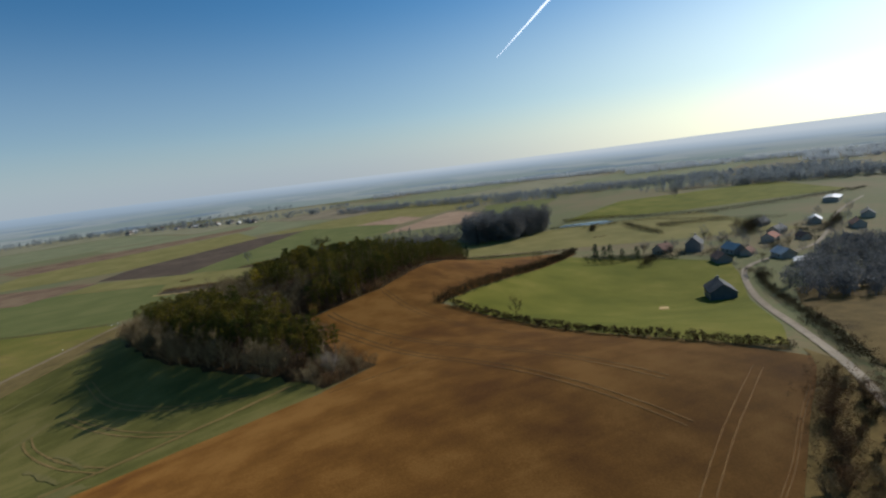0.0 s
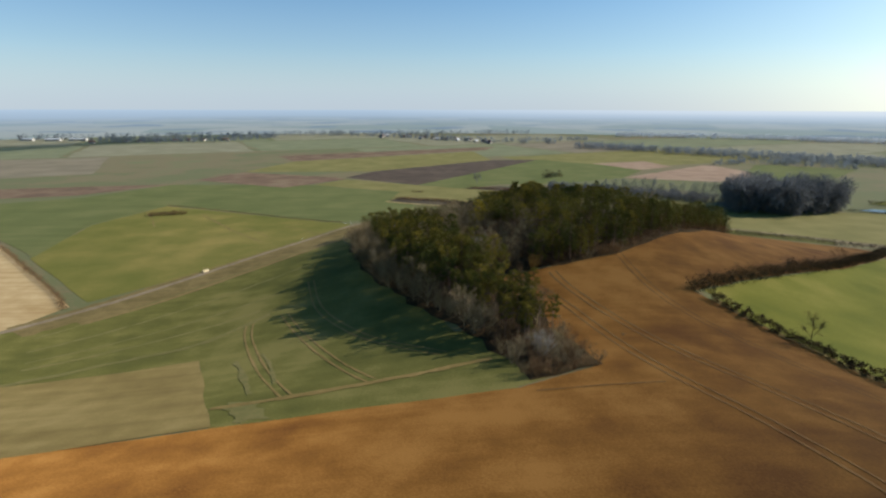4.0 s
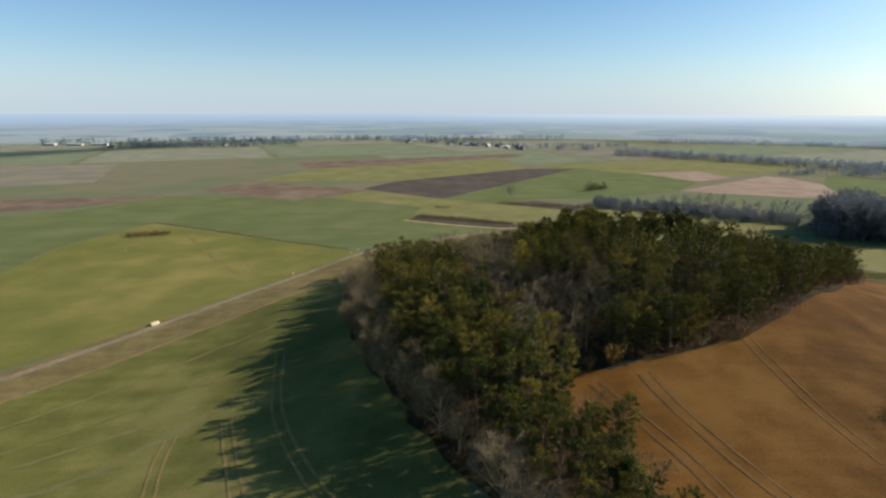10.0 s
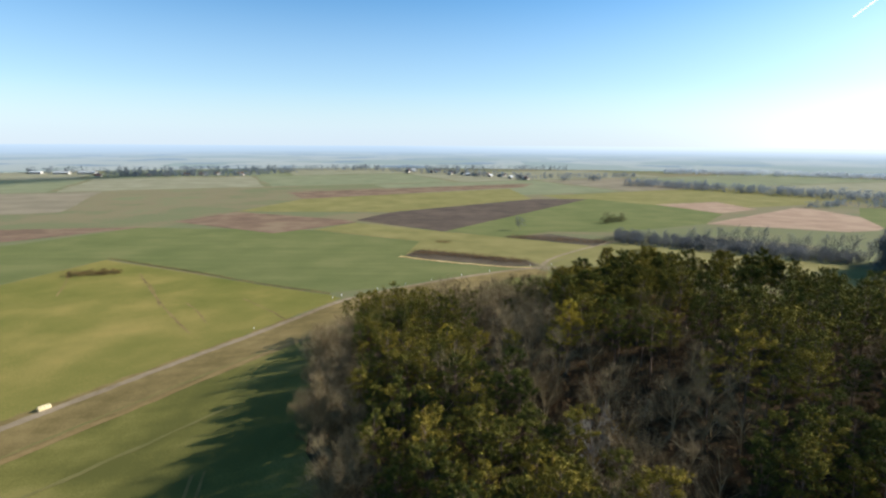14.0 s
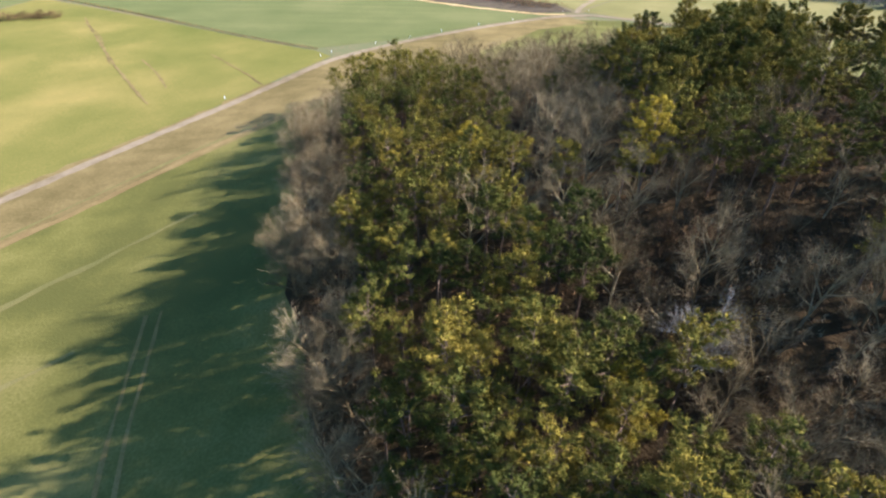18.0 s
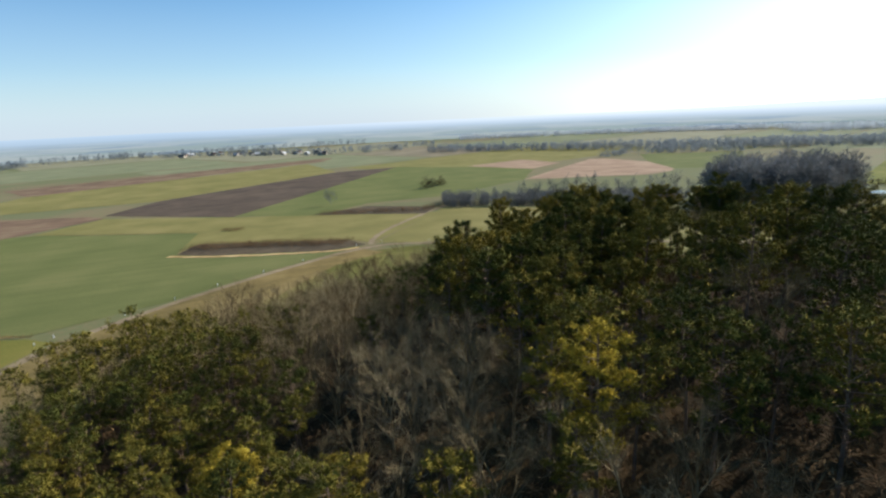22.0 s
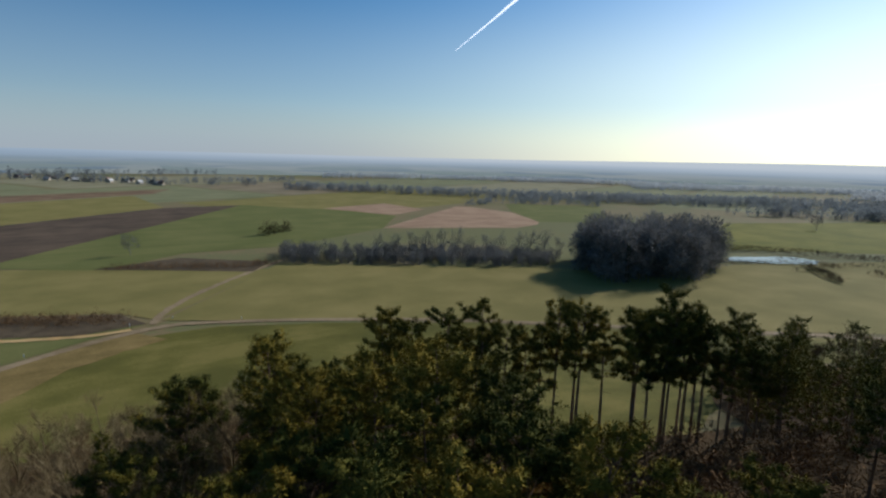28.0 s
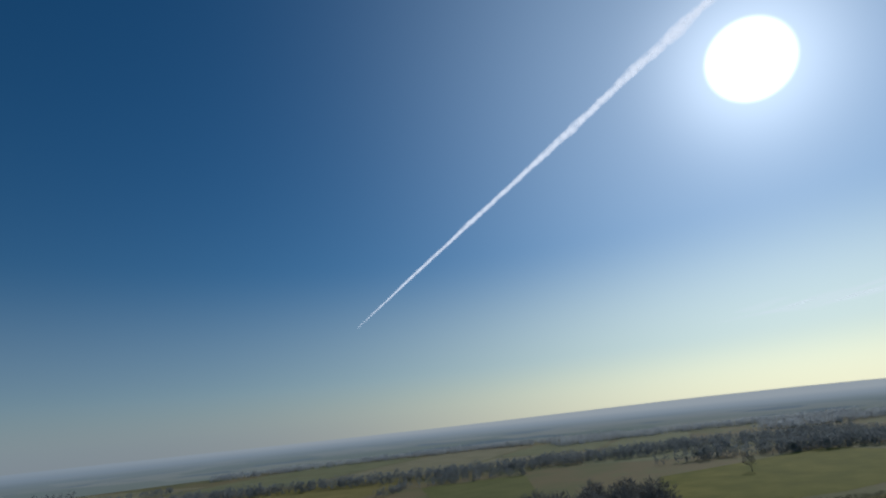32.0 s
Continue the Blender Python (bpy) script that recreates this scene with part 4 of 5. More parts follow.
# ---- horizon: hazy distance far behind everything, its haze painted as glow ----
def distance():
    m = bpy.data.materials.new("hazy_distance")
    m.use_nodes = True
    nt = m.node_tree
    n, ln = nt.nodes, nt.links
    n.clear()
    geo = n.new("ShaderNodeNewGeometry")
    mp = n.new("ShaderNodeMapping")
    mp.inputs["Scale"].default_value = (0.0016, 0.0016, 0.0)
    ln.new(geo.outputs["Position"], mp.inputs["Vector"])
    tx = n.new("ShaderNodeTexNoise")
    tx.inputs["Scale"].default_value, tx.inputs["Detail"].default_value = 3.0, 5.0
    ln.new(mp.outputs[0], tx.inputs["Vector"])
    xyz = n.new("ShaderNodeSeparateXYZ")
    ln.new(geo.outputs["Position"], xyz.inputs[0])

    def spread(src, lo, hi):
        r = n.new("ShaderNodeMapRange")
        r.inputs["From Min"].default_value, r.inputs["From Max"].default_value = lo, hi
        ln.new(src, r.inputs["Value"])
        return r.outputs["Result"]

    def blend(fac, c0, c1, most=1.0):
        x = n.new("ShaderNodeMix")
        x.data_type = "RGBA"
        ln.new(fac, x.inputs[0])
        for k, c in ((6, c0), (7, c1)):
            if isinstance(c, tuple):
                x.inputs[k].default_value = c
            else:
                ln.new(c, x.inputs[k])
        return x.outputs[2]

    fields = n.new("ShaderNodeTexVoronoi")
    fields.inputs["Scale"].default_value = 0.0045
    ln.new(geo.outputs["Position"], fields.inputs["Vector"])
    crop = n.new("ShaderNodeSeparateXYZ")
    ln.new(fields.outputs["Color"], crop.inputs[0])
    # haze put into the emission: land turns paler and bluer with height
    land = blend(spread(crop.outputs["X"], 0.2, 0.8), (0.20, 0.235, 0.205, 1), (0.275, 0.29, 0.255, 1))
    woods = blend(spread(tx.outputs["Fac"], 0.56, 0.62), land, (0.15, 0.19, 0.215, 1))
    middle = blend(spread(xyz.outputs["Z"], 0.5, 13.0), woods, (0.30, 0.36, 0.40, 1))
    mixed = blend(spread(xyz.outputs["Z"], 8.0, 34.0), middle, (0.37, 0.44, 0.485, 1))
    # sunward side painted paler, as haze lit by the sun
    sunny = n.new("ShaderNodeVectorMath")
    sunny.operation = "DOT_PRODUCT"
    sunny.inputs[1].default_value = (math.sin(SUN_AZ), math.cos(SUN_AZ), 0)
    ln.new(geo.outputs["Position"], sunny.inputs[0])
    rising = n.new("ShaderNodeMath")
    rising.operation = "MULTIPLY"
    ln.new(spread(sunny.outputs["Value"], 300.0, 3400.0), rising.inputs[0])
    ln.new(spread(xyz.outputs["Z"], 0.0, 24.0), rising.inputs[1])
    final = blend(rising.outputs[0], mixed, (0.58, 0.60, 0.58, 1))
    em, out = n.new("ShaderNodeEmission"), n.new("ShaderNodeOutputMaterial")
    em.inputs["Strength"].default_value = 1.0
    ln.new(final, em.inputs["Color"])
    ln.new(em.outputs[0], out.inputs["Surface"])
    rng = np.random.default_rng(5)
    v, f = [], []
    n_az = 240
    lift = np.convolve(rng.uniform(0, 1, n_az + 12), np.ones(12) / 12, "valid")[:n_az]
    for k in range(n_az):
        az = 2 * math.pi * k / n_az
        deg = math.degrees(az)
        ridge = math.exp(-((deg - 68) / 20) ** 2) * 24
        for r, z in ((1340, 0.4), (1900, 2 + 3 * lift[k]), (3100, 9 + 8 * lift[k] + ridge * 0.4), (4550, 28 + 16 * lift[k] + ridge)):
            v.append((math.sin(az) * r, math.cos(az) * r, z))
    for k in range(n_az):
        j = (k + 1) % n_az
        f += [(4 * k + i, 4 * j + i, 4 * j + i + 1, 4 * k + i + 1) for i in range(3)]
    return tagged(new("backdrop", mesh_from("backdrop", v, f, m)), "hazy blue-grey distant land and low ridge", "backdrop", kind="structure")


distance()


# ---- contrail ----
def contrail():
    """Ice cloud behind an aircraft: soft veils of falling width over one another, each lumpy."""
    rng = np.random.default_rng(3)
    m = bpy.data.materials.new("ice_cloud")
    m.use_nodes = True
    n, ln = m.node_tree.nodes, m.node_tree.links
    clear, shine, mix = n.new("ShaderNodeBsdfTransparent"), n.new("ShaderNodeEmission"), n.new("ShaderNodeMixShader")
    # the trail's sunlit white is put in as emission
    shine.inputs["Color"].default_value, shine.inputs["Strength"].default_value = (0.97, 0.98, 1.0, 1), 1.45
    geo, lumps, fade = n.new("ShaderNodeNewGeometry"), n.new("ShaderNodeTexNoise"), n.new("ShaderNodeMapRange")
    lumps.inputs["Scale"].default_value, lumps.inputs["Detail"].default_value = 0.022, 3.0
    fade.inputs["From Min"].default_value, fade.inputs["From Max"].default_value = 0.3, 0.62
    fade.inputs["To Min"].default_value, fade.inputs["To Max"].default_value = 0.14, 0.56
    ln.new(geo.outputs["Position"], lumps.inputs["Vector"])
    ln.new(lumps.outputs["Fac"], fade.inputs["Value"])
    ln.new(fade.outputs["Result"], mix.inputs[0])
    ln.new(clear.outputs[0], mix.inputs[1])
    ln.new(shine.outputs[0], mix.inputs[2])
    ln.new(mix.outputs[0], n["Material Output"].inputs["Surface"])

    def way(az, el, r):
        az, el = radians(az), radians(el)
        return np.array([math.sin(az) * math.cos(el), math.cos(az) * math.cos(el), math.sin(el)]) * r

    a, b, c = way(34.3, 10.7, 4600), way(53, 24.2, 4600), way(95, 39.6, 4600)
    count = 150
    w1, w2 = (np.convolve(rng.normal(0, 1, count + 4), np.ones(k) / k, "same")[:count] for k in (5, 8))
    v, f = [], []
    for layer, wide in enumerate((1.0, 0.78, 0.58, 0.4, 0.24)):
        edge = np.convolve(rng.normal(0, 1, count + 2), np.ones(3) / 3, "same")[:count]
        base = len(v)
        for k in range(count):
            s = k / (count - 1)
            q = a * (1 - s) ** 2 + 2 * b * s * (1 - s) + c * s * s
            q = q / np.linalg.norm(q)
            u = np.cross((c - a) / np.linalg.norm(c - a), q)
            u /= np.linalg.norm(u)
            r = (2 + 36 * min(1, s * 1.4)) * (1 + 0.3 * w1[k]) * wide
            mid = q * (4600 - 12 * layer) + u * w2[k] * (0.3 + 14 * s)
            v += [tuple(mid + u * r * (1 + 0.15 * edge[k])), tuple(mid - u * r * (1 - 0.15 * edge[k]))]
        f += [(base + 2 * k, base + 2 * k + 1, base + 2 * k + 3, base + 2 * k + 2) for k in range(count - 1)]
    return tagged(new("backdrop_contrail", mesh_from("contrail", v, f, m)), "white lumpy aircraft contrail across blue sky", "contrail", kind="structure")


contrail()

# ---- thin cirrus low beside the sun ----
def cirrus():
    rng = np.random.default_rng(14)
    m = bpy.data.materials.new("cirrus_veil")
    m.use_nodes = True
    n, ln = m.node_tree.nodes, m.node_tree.links
    clear, shine, mix = n.new("ShaderNodeBsdfTransparent"), n.new("ShaderNodeEmission"), n.new("ShaderNodeMixShader")
    # sunlight on the wisps painted as a glow of their own
    shine.inputs["Strength"].default_value = 1.4
    mix.inputs[0].default_value = 0.16
    ln.new(clear.outputs[0], mix.inputs[1])
    ln.new(shine.outputs[0], mix.inputs[2])
    ln.new(mix.outputs[0], n["Material Output"].inputs["Surface"])
    v, f = [], []
    for k in range(9):
        az0, el0 = rng.uniform(68, 80), 7.3 + rng.normal(0, 0.5)
        long, thick, tilt = rng.uniform(4, 9), rng.uniform(0.08, 0.3), rng.uniform(0.04, 0.16)
        base = len(v)
        steps = 14
        for j in range(steps + 1):
            u = j / steps
            for side in (-1, 1):
                az = radians(az0 + long * u)
                el = radians(el0 + (az0 - 74) * 0.1 + long * u * tilt + side * thick * math.sin(math.pi * u) + 0.06 * math.sin(7 * u + k))
                r = 4480 + 4 * k
                v.append((math.sin(az) * math.cos(el) * r, math.cos(az) * math.cos(el) * r, math.sin(el) * r))
        f += [(base + 2 * j, base + 2 * j + 2, base + 2 * j + 3, base + 2 * j + 1) for j in range(steps)]
    return tagged(new("backdrop_cirrus", mesh_from("cirrus", v, f, m)), "faint white wisps of cirrus in blue sky", "cloud", kind="structure")


cirrus()

# ---- the wood ----
def within(poly, x, y):
    inside = False
    for (ax, ay), (bx, by) in zip(poly, poly[1:] + poly[:1]):
        if (ay > y) != (by > y) and x < (bx - ax) * (y - ay) / (by - ay) + ax:
            inside = not inside
    return inside


def from_edge(poly, x, y):
    best = 1e9
    for (ax, ay), (bx, by) in zip(poly, poly[1:] + poly[:1]):
        dx, dy = bx - ax, by - ay
        s = min(1, max(0, ((x - ax) * dx + (y - ay) * dy) / (dx * dx + dy * dy)))
        best = min(best, math.hypot(x - ax - s * dx, y - ay - s * dy))
    return best


def west_belt(x, y):
    """Distance in from the wood's western border line."""
    line = [(9, 57), (-1, 77), (-11, 96), (-18, 116), (-25, 148)]
    return x - np.interp(y, [q[1] for q in line], [q[0] for q in line])


def kind_of(x, y, rng):
    """What grows at a place in the wood; None where the tall row stands."""
    inset = from_edge(WOOD, x, y)
    if y < 53:
        return "shrub"
    if inset < 0.5 and y < 145 and x > 8:
        return "brush"
    if x < 48 and y > 172 - max(0, x - 20) * 0.1:
        return "shrub" if inset < 9 else "bare"
    if 46.5 < x < 67 and y > 144 and inset < 3.8:
        return None
    if west_belt(x, y) < np.interp(y, [70, 90, 104, 124, 143], [2.4, 3.0, 5.6, 5.4, 7.5]) and y < 158:
        return "edge_bare" if rng.random() < 0.9 else "brush"
    arm = np.interp(y, [53, 68, 73, 80, 89, 95, 106, 120, 132, 150, 166, 172], [18, 18, 14.5, 12.5, 8.5, 7, 4.7, 3.3, 2, -1, -6, -14]) + 0.8 * math.sin(y * 0.5)
    if x < arm:
        return "small_pine" if rng.random() < 0.94 else "bare"
    if y < 86:
        return "bare" if rng.random() < 0.5 else "small_pine"
    # the low open middle by the tall row
    if 42 < x < 56 and 133 < y < 139 or 38.5 < x < 62 and 138 + 0.18 * max(0, x - 46) < y < 152 and x + y > 178.5:
        return "brush" if rng.random() < 0.86 else ("bare" if rng.random() < 0.6 else "pine")
    if x > 41 and 150 < y < 166 and inset < 12:
        return "brush" if rng.random() < 0.75 else "small_pine"
    if x > 21 and inset < 6 and y < 140:
        return "rim_pine"
    if 11 < x < 25 and 91 < y < 111:
        return "brush" if rng.random() < 0.5 else "bare"
    if x < arm + 13 and y > 78:
        return "bare" if rng.random() < 0.92 else "small_pine"
    if x < 44 and y > 154 + max(0, x - 24) * 1.0:
        return "bare" if rng.random() < 0.75 else "brush"
    if 15 < x < 30 and 144 < y < 166:
        return "pine" if rng.random() < 0.5 else ("bare" if rng.random() < 0.4 else "brush")
    if 22 < x < 43 and 132 < y < 176:
        return "pine" if rng.random() < 0.96 else "bare"
    return "pine" if rng.random() < (0.95 if x > 58 and y > 130 else 0.9) else ("bare" if rng.random() < 0.6 else "brush")


def grow_wood():
    rng = np.random.default_rng(11)
    away = spot(0, -200)
    pines = [plant("pine_tree", pine(k, 11.0 + 0.5 * (k % 4), spread=0.19 + 0.015 * (k % 3), bare=0.38 + 0.05 * (k % 4)), away, "pine with tufted green needles above bare trunk", "tree", "pines of the wood") for k in range(7)]
    slims = [plant("pine_tree", pine(60 + k, 11.0 + 0.5 * (k % 4), spread=0.145 + 0.015 * (k % 2), bare=0.50 + 0.04 * (k % 4), lean=0.035, needles=27, tufts=1.3, size=0.40, blade=0.45), away, "slim pine with yellow-green tufts on bare trunk", "tree", "slim pines of the wood") for k in range(6)]
    rims = [plant("pine_tree", pine(280 + k, 10.0 + 0.5 * (k % 3), spread=0.185, bare=0.16 + 0.07 * (k % 3), tufts=1.15), away, "bushy pine with low branches at the wood's edge", "tree", "edge pines of the wood") for k in range(4)]
    close = [plant("pine_tree", pine(260 + k, 11.5 + 0.6 * k, spread=0.175 + 0.015 * (k % 3), bare=0.30 + 0.06 * (k % 3), needles=38, tufts=1.45, size=0.46, blade=0.42), away, "pine with dense tufted crown above bare trunk", "tree", "pines of the wood") for k in range(4)]
    high = [plant("pine_tree", pine(270 + k, 13.0 + 0.7 * k, lean=0.012, spread=0.145, bare=0.52 + 0.04 * (k % 3), needles=34, tufts=1.9, size=0.46, blade=0.40), away, "tall slender pine with a high dark crown", "tree", "tall pines of the wood") for k in range(4)]
    light = {}
    for src in (*pines, *slims):
        k = len(light)
        light[src] = plant("pine_tree", pine(200 + k, (11.5, 12.0)[k > 6], spread=(0.19, 0.15)[k > 6], bare=0.4 + 0.04 * (k % 4), needles=11, tufts=0.6, size=0.52, blade=0.8, core=2), away, "pine", "tree")
    bushy = [plant("pine_tree", pine(230 + k, 11.5, spread=0.21, bare=0.14 + 0.05 * (k % 3), needles=11, tufts=0.6, size=0.52, blade=0.8, core=2), away, "pine", "tree") for k in range(5)]
    bares = [plant("bare_tree", bare_tree(20 + k, 9.0 + k, M["twigs"], fine=7), away, "leafless grey-brown winter tree", "tree", "bare trees of the wood") for k in range(5)]
    edges = [plant("bare_tree", bare_tree(30 + k, 8.0 + 0.5 * k, M["tan_twigs"], limbs=13, fork=9, twig=7, spread=0.75, low=0.12, fine=4), away, "bushy tan leafless tree on the wood edge", "tree", "edge trees of the wood") for k in range(4)]
    shrubs = [plant("shrub", shrub(40 + k, 3.2 + 0.5 * k, M["twigs" if k % 2 else "brush"]), away, "leafless brown winter shrub", "shrub", "shrubs of the wood") for k in range(4)]
    rusty = plant("shrub", shrub(50, 4.0, M["brush"], M["rust"]), away, "shrub with withered orange-brown leaves", "shrub", "rusty shrubs of the wood")
    pts, cell = [], {}
    for _ in range(60000):
        x, y = rng.uniform(-26, 108), rng.uniform(38, 197)
        if not within(WOOD, x, y):
            continue
        kind = kind_of(x, y, rng)
        if not kind:
            continue
        gap = 1.9 if kind == "small_pine" and y < 92 else {"pine": 3.0, "small_pine": 2.1, "rim_pine": 2.35, "bare": 2.8, "edge_bare": 2.45, "shrub": 2.1, "brush": 1.9}[kind]
        key = (int(x // 4), int(y // 4))
        near = [q for i in (-1, 0, 1) for j in (-1, 0, 1) for q in cell.get((key[0] + i, key[1] + j), ())]
        if any((x - q[0]) ** 2 + (y - q[1]) ** 2 < (0.5 * (gap + q[2])) ** 2 for q in near):
            continue
        cell.setdefault(key, []).append((x, y, gap))
        pts.append((x, y, kind))
    rest, thick = {}, []
    for x, y, kind in pts:
        turn = rng.uniform(0, 6.28)
        if kind == "brush" and 38 < x < 45 and 144 < y < 150 and rng.random() < 0.5:
            place_copy(rusty, x, y, rng.uniform(0.8, 1.2), turn)
            continue
        if kind == "brush" and (x > 46 or 12 < x < 34 and 92 < y < 112 and rng.random() < 0.4):
            thick += [(x + rng.normal(0, 0.5), y + rng.normal(0, 0.5), rng.uniform(0.3, 2.6)) for _ in range(16)]
            continue
        if "pine" in kind:
            if x > 18 and y < 150 and from_edge(WOOD, x, y) < 3.5:
                thick += [(x + rng.normal(0, 1.0), y + rng.normal(0, 1.0), rng.uniform(0.2, 2.6)) for _ in range(12)]
            src = {"rim_pine": rims, "small_pine": slims, "pine": pines}[kind]
            pick = rng.integers(len(src))
            src = src[pick]
            if kind == "pine" and 18 < x < 50 and y > 124:
                src = close[pick % 4]
            size = {"pine": 1.08 if 22 < x < 38 and y > 136 else 0.84 if 38 <= x < 58 and y > 126 else 0.92 if x < 62 else (0.6 if y > 138 else 0.66), "small_pine": np.interp(y, [55, 70, 80, 106, 116, 128, 150, 170], [0.84, 0.95, 1.06, 1.04, 0.9, 0.77, 0.79, 0.86]), "rim_pine": 0.95 if x < 62 else 0.78}[kind] * rng.uniform(0.82, 1.14)
            if x > 62 or x > 34 and 105 < y < 124 or x < 4 and y > 145:
                low = kind == "rim_pine" or x > 56 and y > 126 or rng.random() < 0.45 and y < 142
                rest.setdefault(bushy[rng.integers(5)] if low else light.get(src, bushy[0]), []).append((x, y, size, turn))
            else:
                place_copy(src, x, y, size, turn)
        elif kind == "edge_bare":
            thick += [(x + rng.normal(0, 0.7), y + rng.normal(0, 0.7), rng.uniform(0.2, 1.6)) for _ in range(4)]
            place_copy(edges[rng.integers(len(edges))], x, y, rng.uniform(0.85, 1.22) * (1.0 if y < 118 else 0.84), turn)
        elif kind == "bare":
            place_copy(bares[rng.integers(len(bares))], x, y, 0.88 * rng.uniform(0.75, 1.15), turn)
        elif kind == "shrub" or rng.random() < 0.85:
            place_copy(shrubs[rng.integers(len(shrubs))], x, y, rng.uniform(0.7, 1.2), turn)
        else:
            place_copy(rusty, x, y, rng.uniform(0.7, 1.1), turn)
    # the row of tall pines on the north side, with grass behind it
    row = along([(48.3, 165.5), (49.5, 160.5), (52, 156), (54.8, 152), (59, 149.8), (62, 147.8), (65.5, 146.4)], 0.5)
    k = 0
    while k < len(row):
        x, y = row[k] + rng.normal(0, 0.35, 2)
        place_copy(high[rng.integers(4)], x, y, rng.uniform(0.88, 1.08) * (1.0 if x < 60 else 0.8 if x < 63 else 0.68), rng.uniform(0, 6.28))
        k += int(rng.integers(2, 5)) if x < 57 else 2
    for x, y in ((44, 169), (45.3, 170.6), (46.2, 168.3), (57.5, 150.9), (59.8, 151), (56, 151.2)):
        place_copy(high[rng.integers(4)], x, y, rng.uniform(0.98, 1.1), rng.uniform(0, 6.28))
    # a few bushy pines among the bare trees of the north-west corner
    for x, y, size in ((26.5, 165.5, 1.0), (28.2, 166.5, 0.95), (27, 163.5, 1.05), (22.8, 158.5, 0.95), (21, 157, 0.85), (24.5, 157, 0.9), (26.5, 150, 0.95), (31, 158, 1.0)):
        place_copy(close[rng.integers(4)], x, y, size, rng.uniform(0, 6.28))
    # the pines farther off, as one stand
    pieces = []
    for src, rows in rest.items():
        for k, part_of in enumerate(src.children):
            me = part_of.data
            co = np.zeros(len(me.vertices) * 3)
            me.vertices.foreach_get("co", co)
            co = co.reshape(-1, 3)
            faces = [tuple(q.vertices) for q in me.polygons]
            nn = np.zeros(len(me.loops) * 3)
            me.corner_normals.foreach_get("vector", nn)
            nn = nn.reshape(-1, 3)
            for x, y, size, turn in rows:
                c, sn = math.cos(turn), math.sin(turn)
                v = np.stack([co[:, 0] * c - co[:, 1] * sn, co[:, 0] * sn + co[:, 1] * c, co[:, 2]], 1) * size + np.array(spot(x, y, -0.15))
                nr = np.stack([nn[:, 0] * c - nn[:, 1] * sn, nn[:, 0] * sn + nn[:, 1] * c, nn[:, 2]], 1)
                pieces.append((v, faces, 0 if part_of.name.startswith("trunk") else 1, nr))
    stand = bpy.data.meshes.new("pine_stand")
    total, allv, allf, alli, alln = 0, [], [], [], []
    for v, faces, k, nr in pieces:
        alln.append(nr)
        allv += v.tolist()
        allf += [[i + total for i in q] for q in faces]
        alli += [k] * len(faces)
        total += len(v)
    stand.from_pydata(allv, [], allf)
    stand.materials.append(M["bark"])
    stand.materials.append(M["needles"])
    stand.polygons.foreach_set("material_index", alli)
    stand.polygons.foreach_set("use_smooth", [True] * len(stand.polygons))
    stand.normals_split_custom_set(np.vstack(alln).tolist())
    tagged(new("pine_stand", stand), "dense stand of green pines with bare trunks", "woodland", kind="stuff")
    for ob in (*pines, *slims, *rims, *close, *high, *light.values(), *bushy, *bares, *edges, *shrubs, rusty):
        for o in (*ob.children_recursive, ob):
            bpy.data.objects.remove(o)
    # undergrowth
    c = [(x * PLAN, y * PLAN, float(rise(x, y)) * PLAN + z) for x, y, z in thick]
    for _ in range(20000):
        x, y = rng.uniform(-26, 108), rng.uniform(38, 197)
        if within(WOOD, x, y) and from_edge(WOOD, x, y) > 0.6 and not (45 < x < 75 and y > 147 and from_edge(WOOD, x, y) < 5):
            c.append((x * PLAN, y * PLAN, float(rise(x, y)) * PLAN + rng.uniform(0.1, 1.1)))
    v, f = sprays(rng, c, 0.7, 12, 0.9, up=0.5, thin=0.07)
    tagged(new("undergrowth", mesh_from("undergrowth", v.tolist(), f.tolist(), M["brush"])), "tangled brown bramble undergrowth on the wood floor", "undergrowth", kind="stuff")


grow_wood()


def single(name, meshes, x, y, label, category="tree", scale=1.0):
    root = thing(name, spot(x, y, -0.12), label, category)
    root.scale = (scale, scale, scale)
    for me in meshes:
        part(me.name.split(".")[0], me, root)
    return root


yellow = shade("yellowing_needles", [(0.16, 0.12, 0.015), (0.27, 0.20, 0.02), (0.40, 0.30, 0.035)], 0.3, 2.0, island=0.4, leaf=0.3, bump=0)
single("pine_tree", pine(71, 12.8, yellow, bare=0.45, spread=0.15, needles=36, tufts=1.2, size=0.36), 14.5, 117, "yellowing pine among bare trees")
single("pine_tree", pine(77, 10.5, yellow, bare=0.4, spread=0.16, needles=36, tufts=1.2, size=0.36), -1.2, 124, "small yellowing pine beside bare trees")
single("pine_tree", pine(78, 9.5, yellow, bare=0.35, spread=0.17, needles=36, tufts=1.2, size=0.36), 7.5, 93, "small yellowing pine at the thicket edge")
single("pine_tree", pine(72, 10.0, M["needles"], bare=0.06, spread=0.17, tufts=2.4, needles=24, size=0.46, shape=0.7), 16.5, 58.5, "dark dense conical pine at the wood's tip")
single("bare_tree", bare_tree(73, 9.0, M["pale_twigs"], limbs=9, fine=10), 12.8, 97, "pale lichen-covered bare tree")
single("bare_tree", bare_tree(74, 10.5, M["twigs"], limbs=12, fork=7, twig=7, spread=0.8), 13, 127, "broad bare tree with a dense twig crown")
single("shrub", shrub(75, 5.5, M["pale_twigs"], stems=34), 16.5, 47, "pale grey bushy shrub at the wood's tip", "shrub")
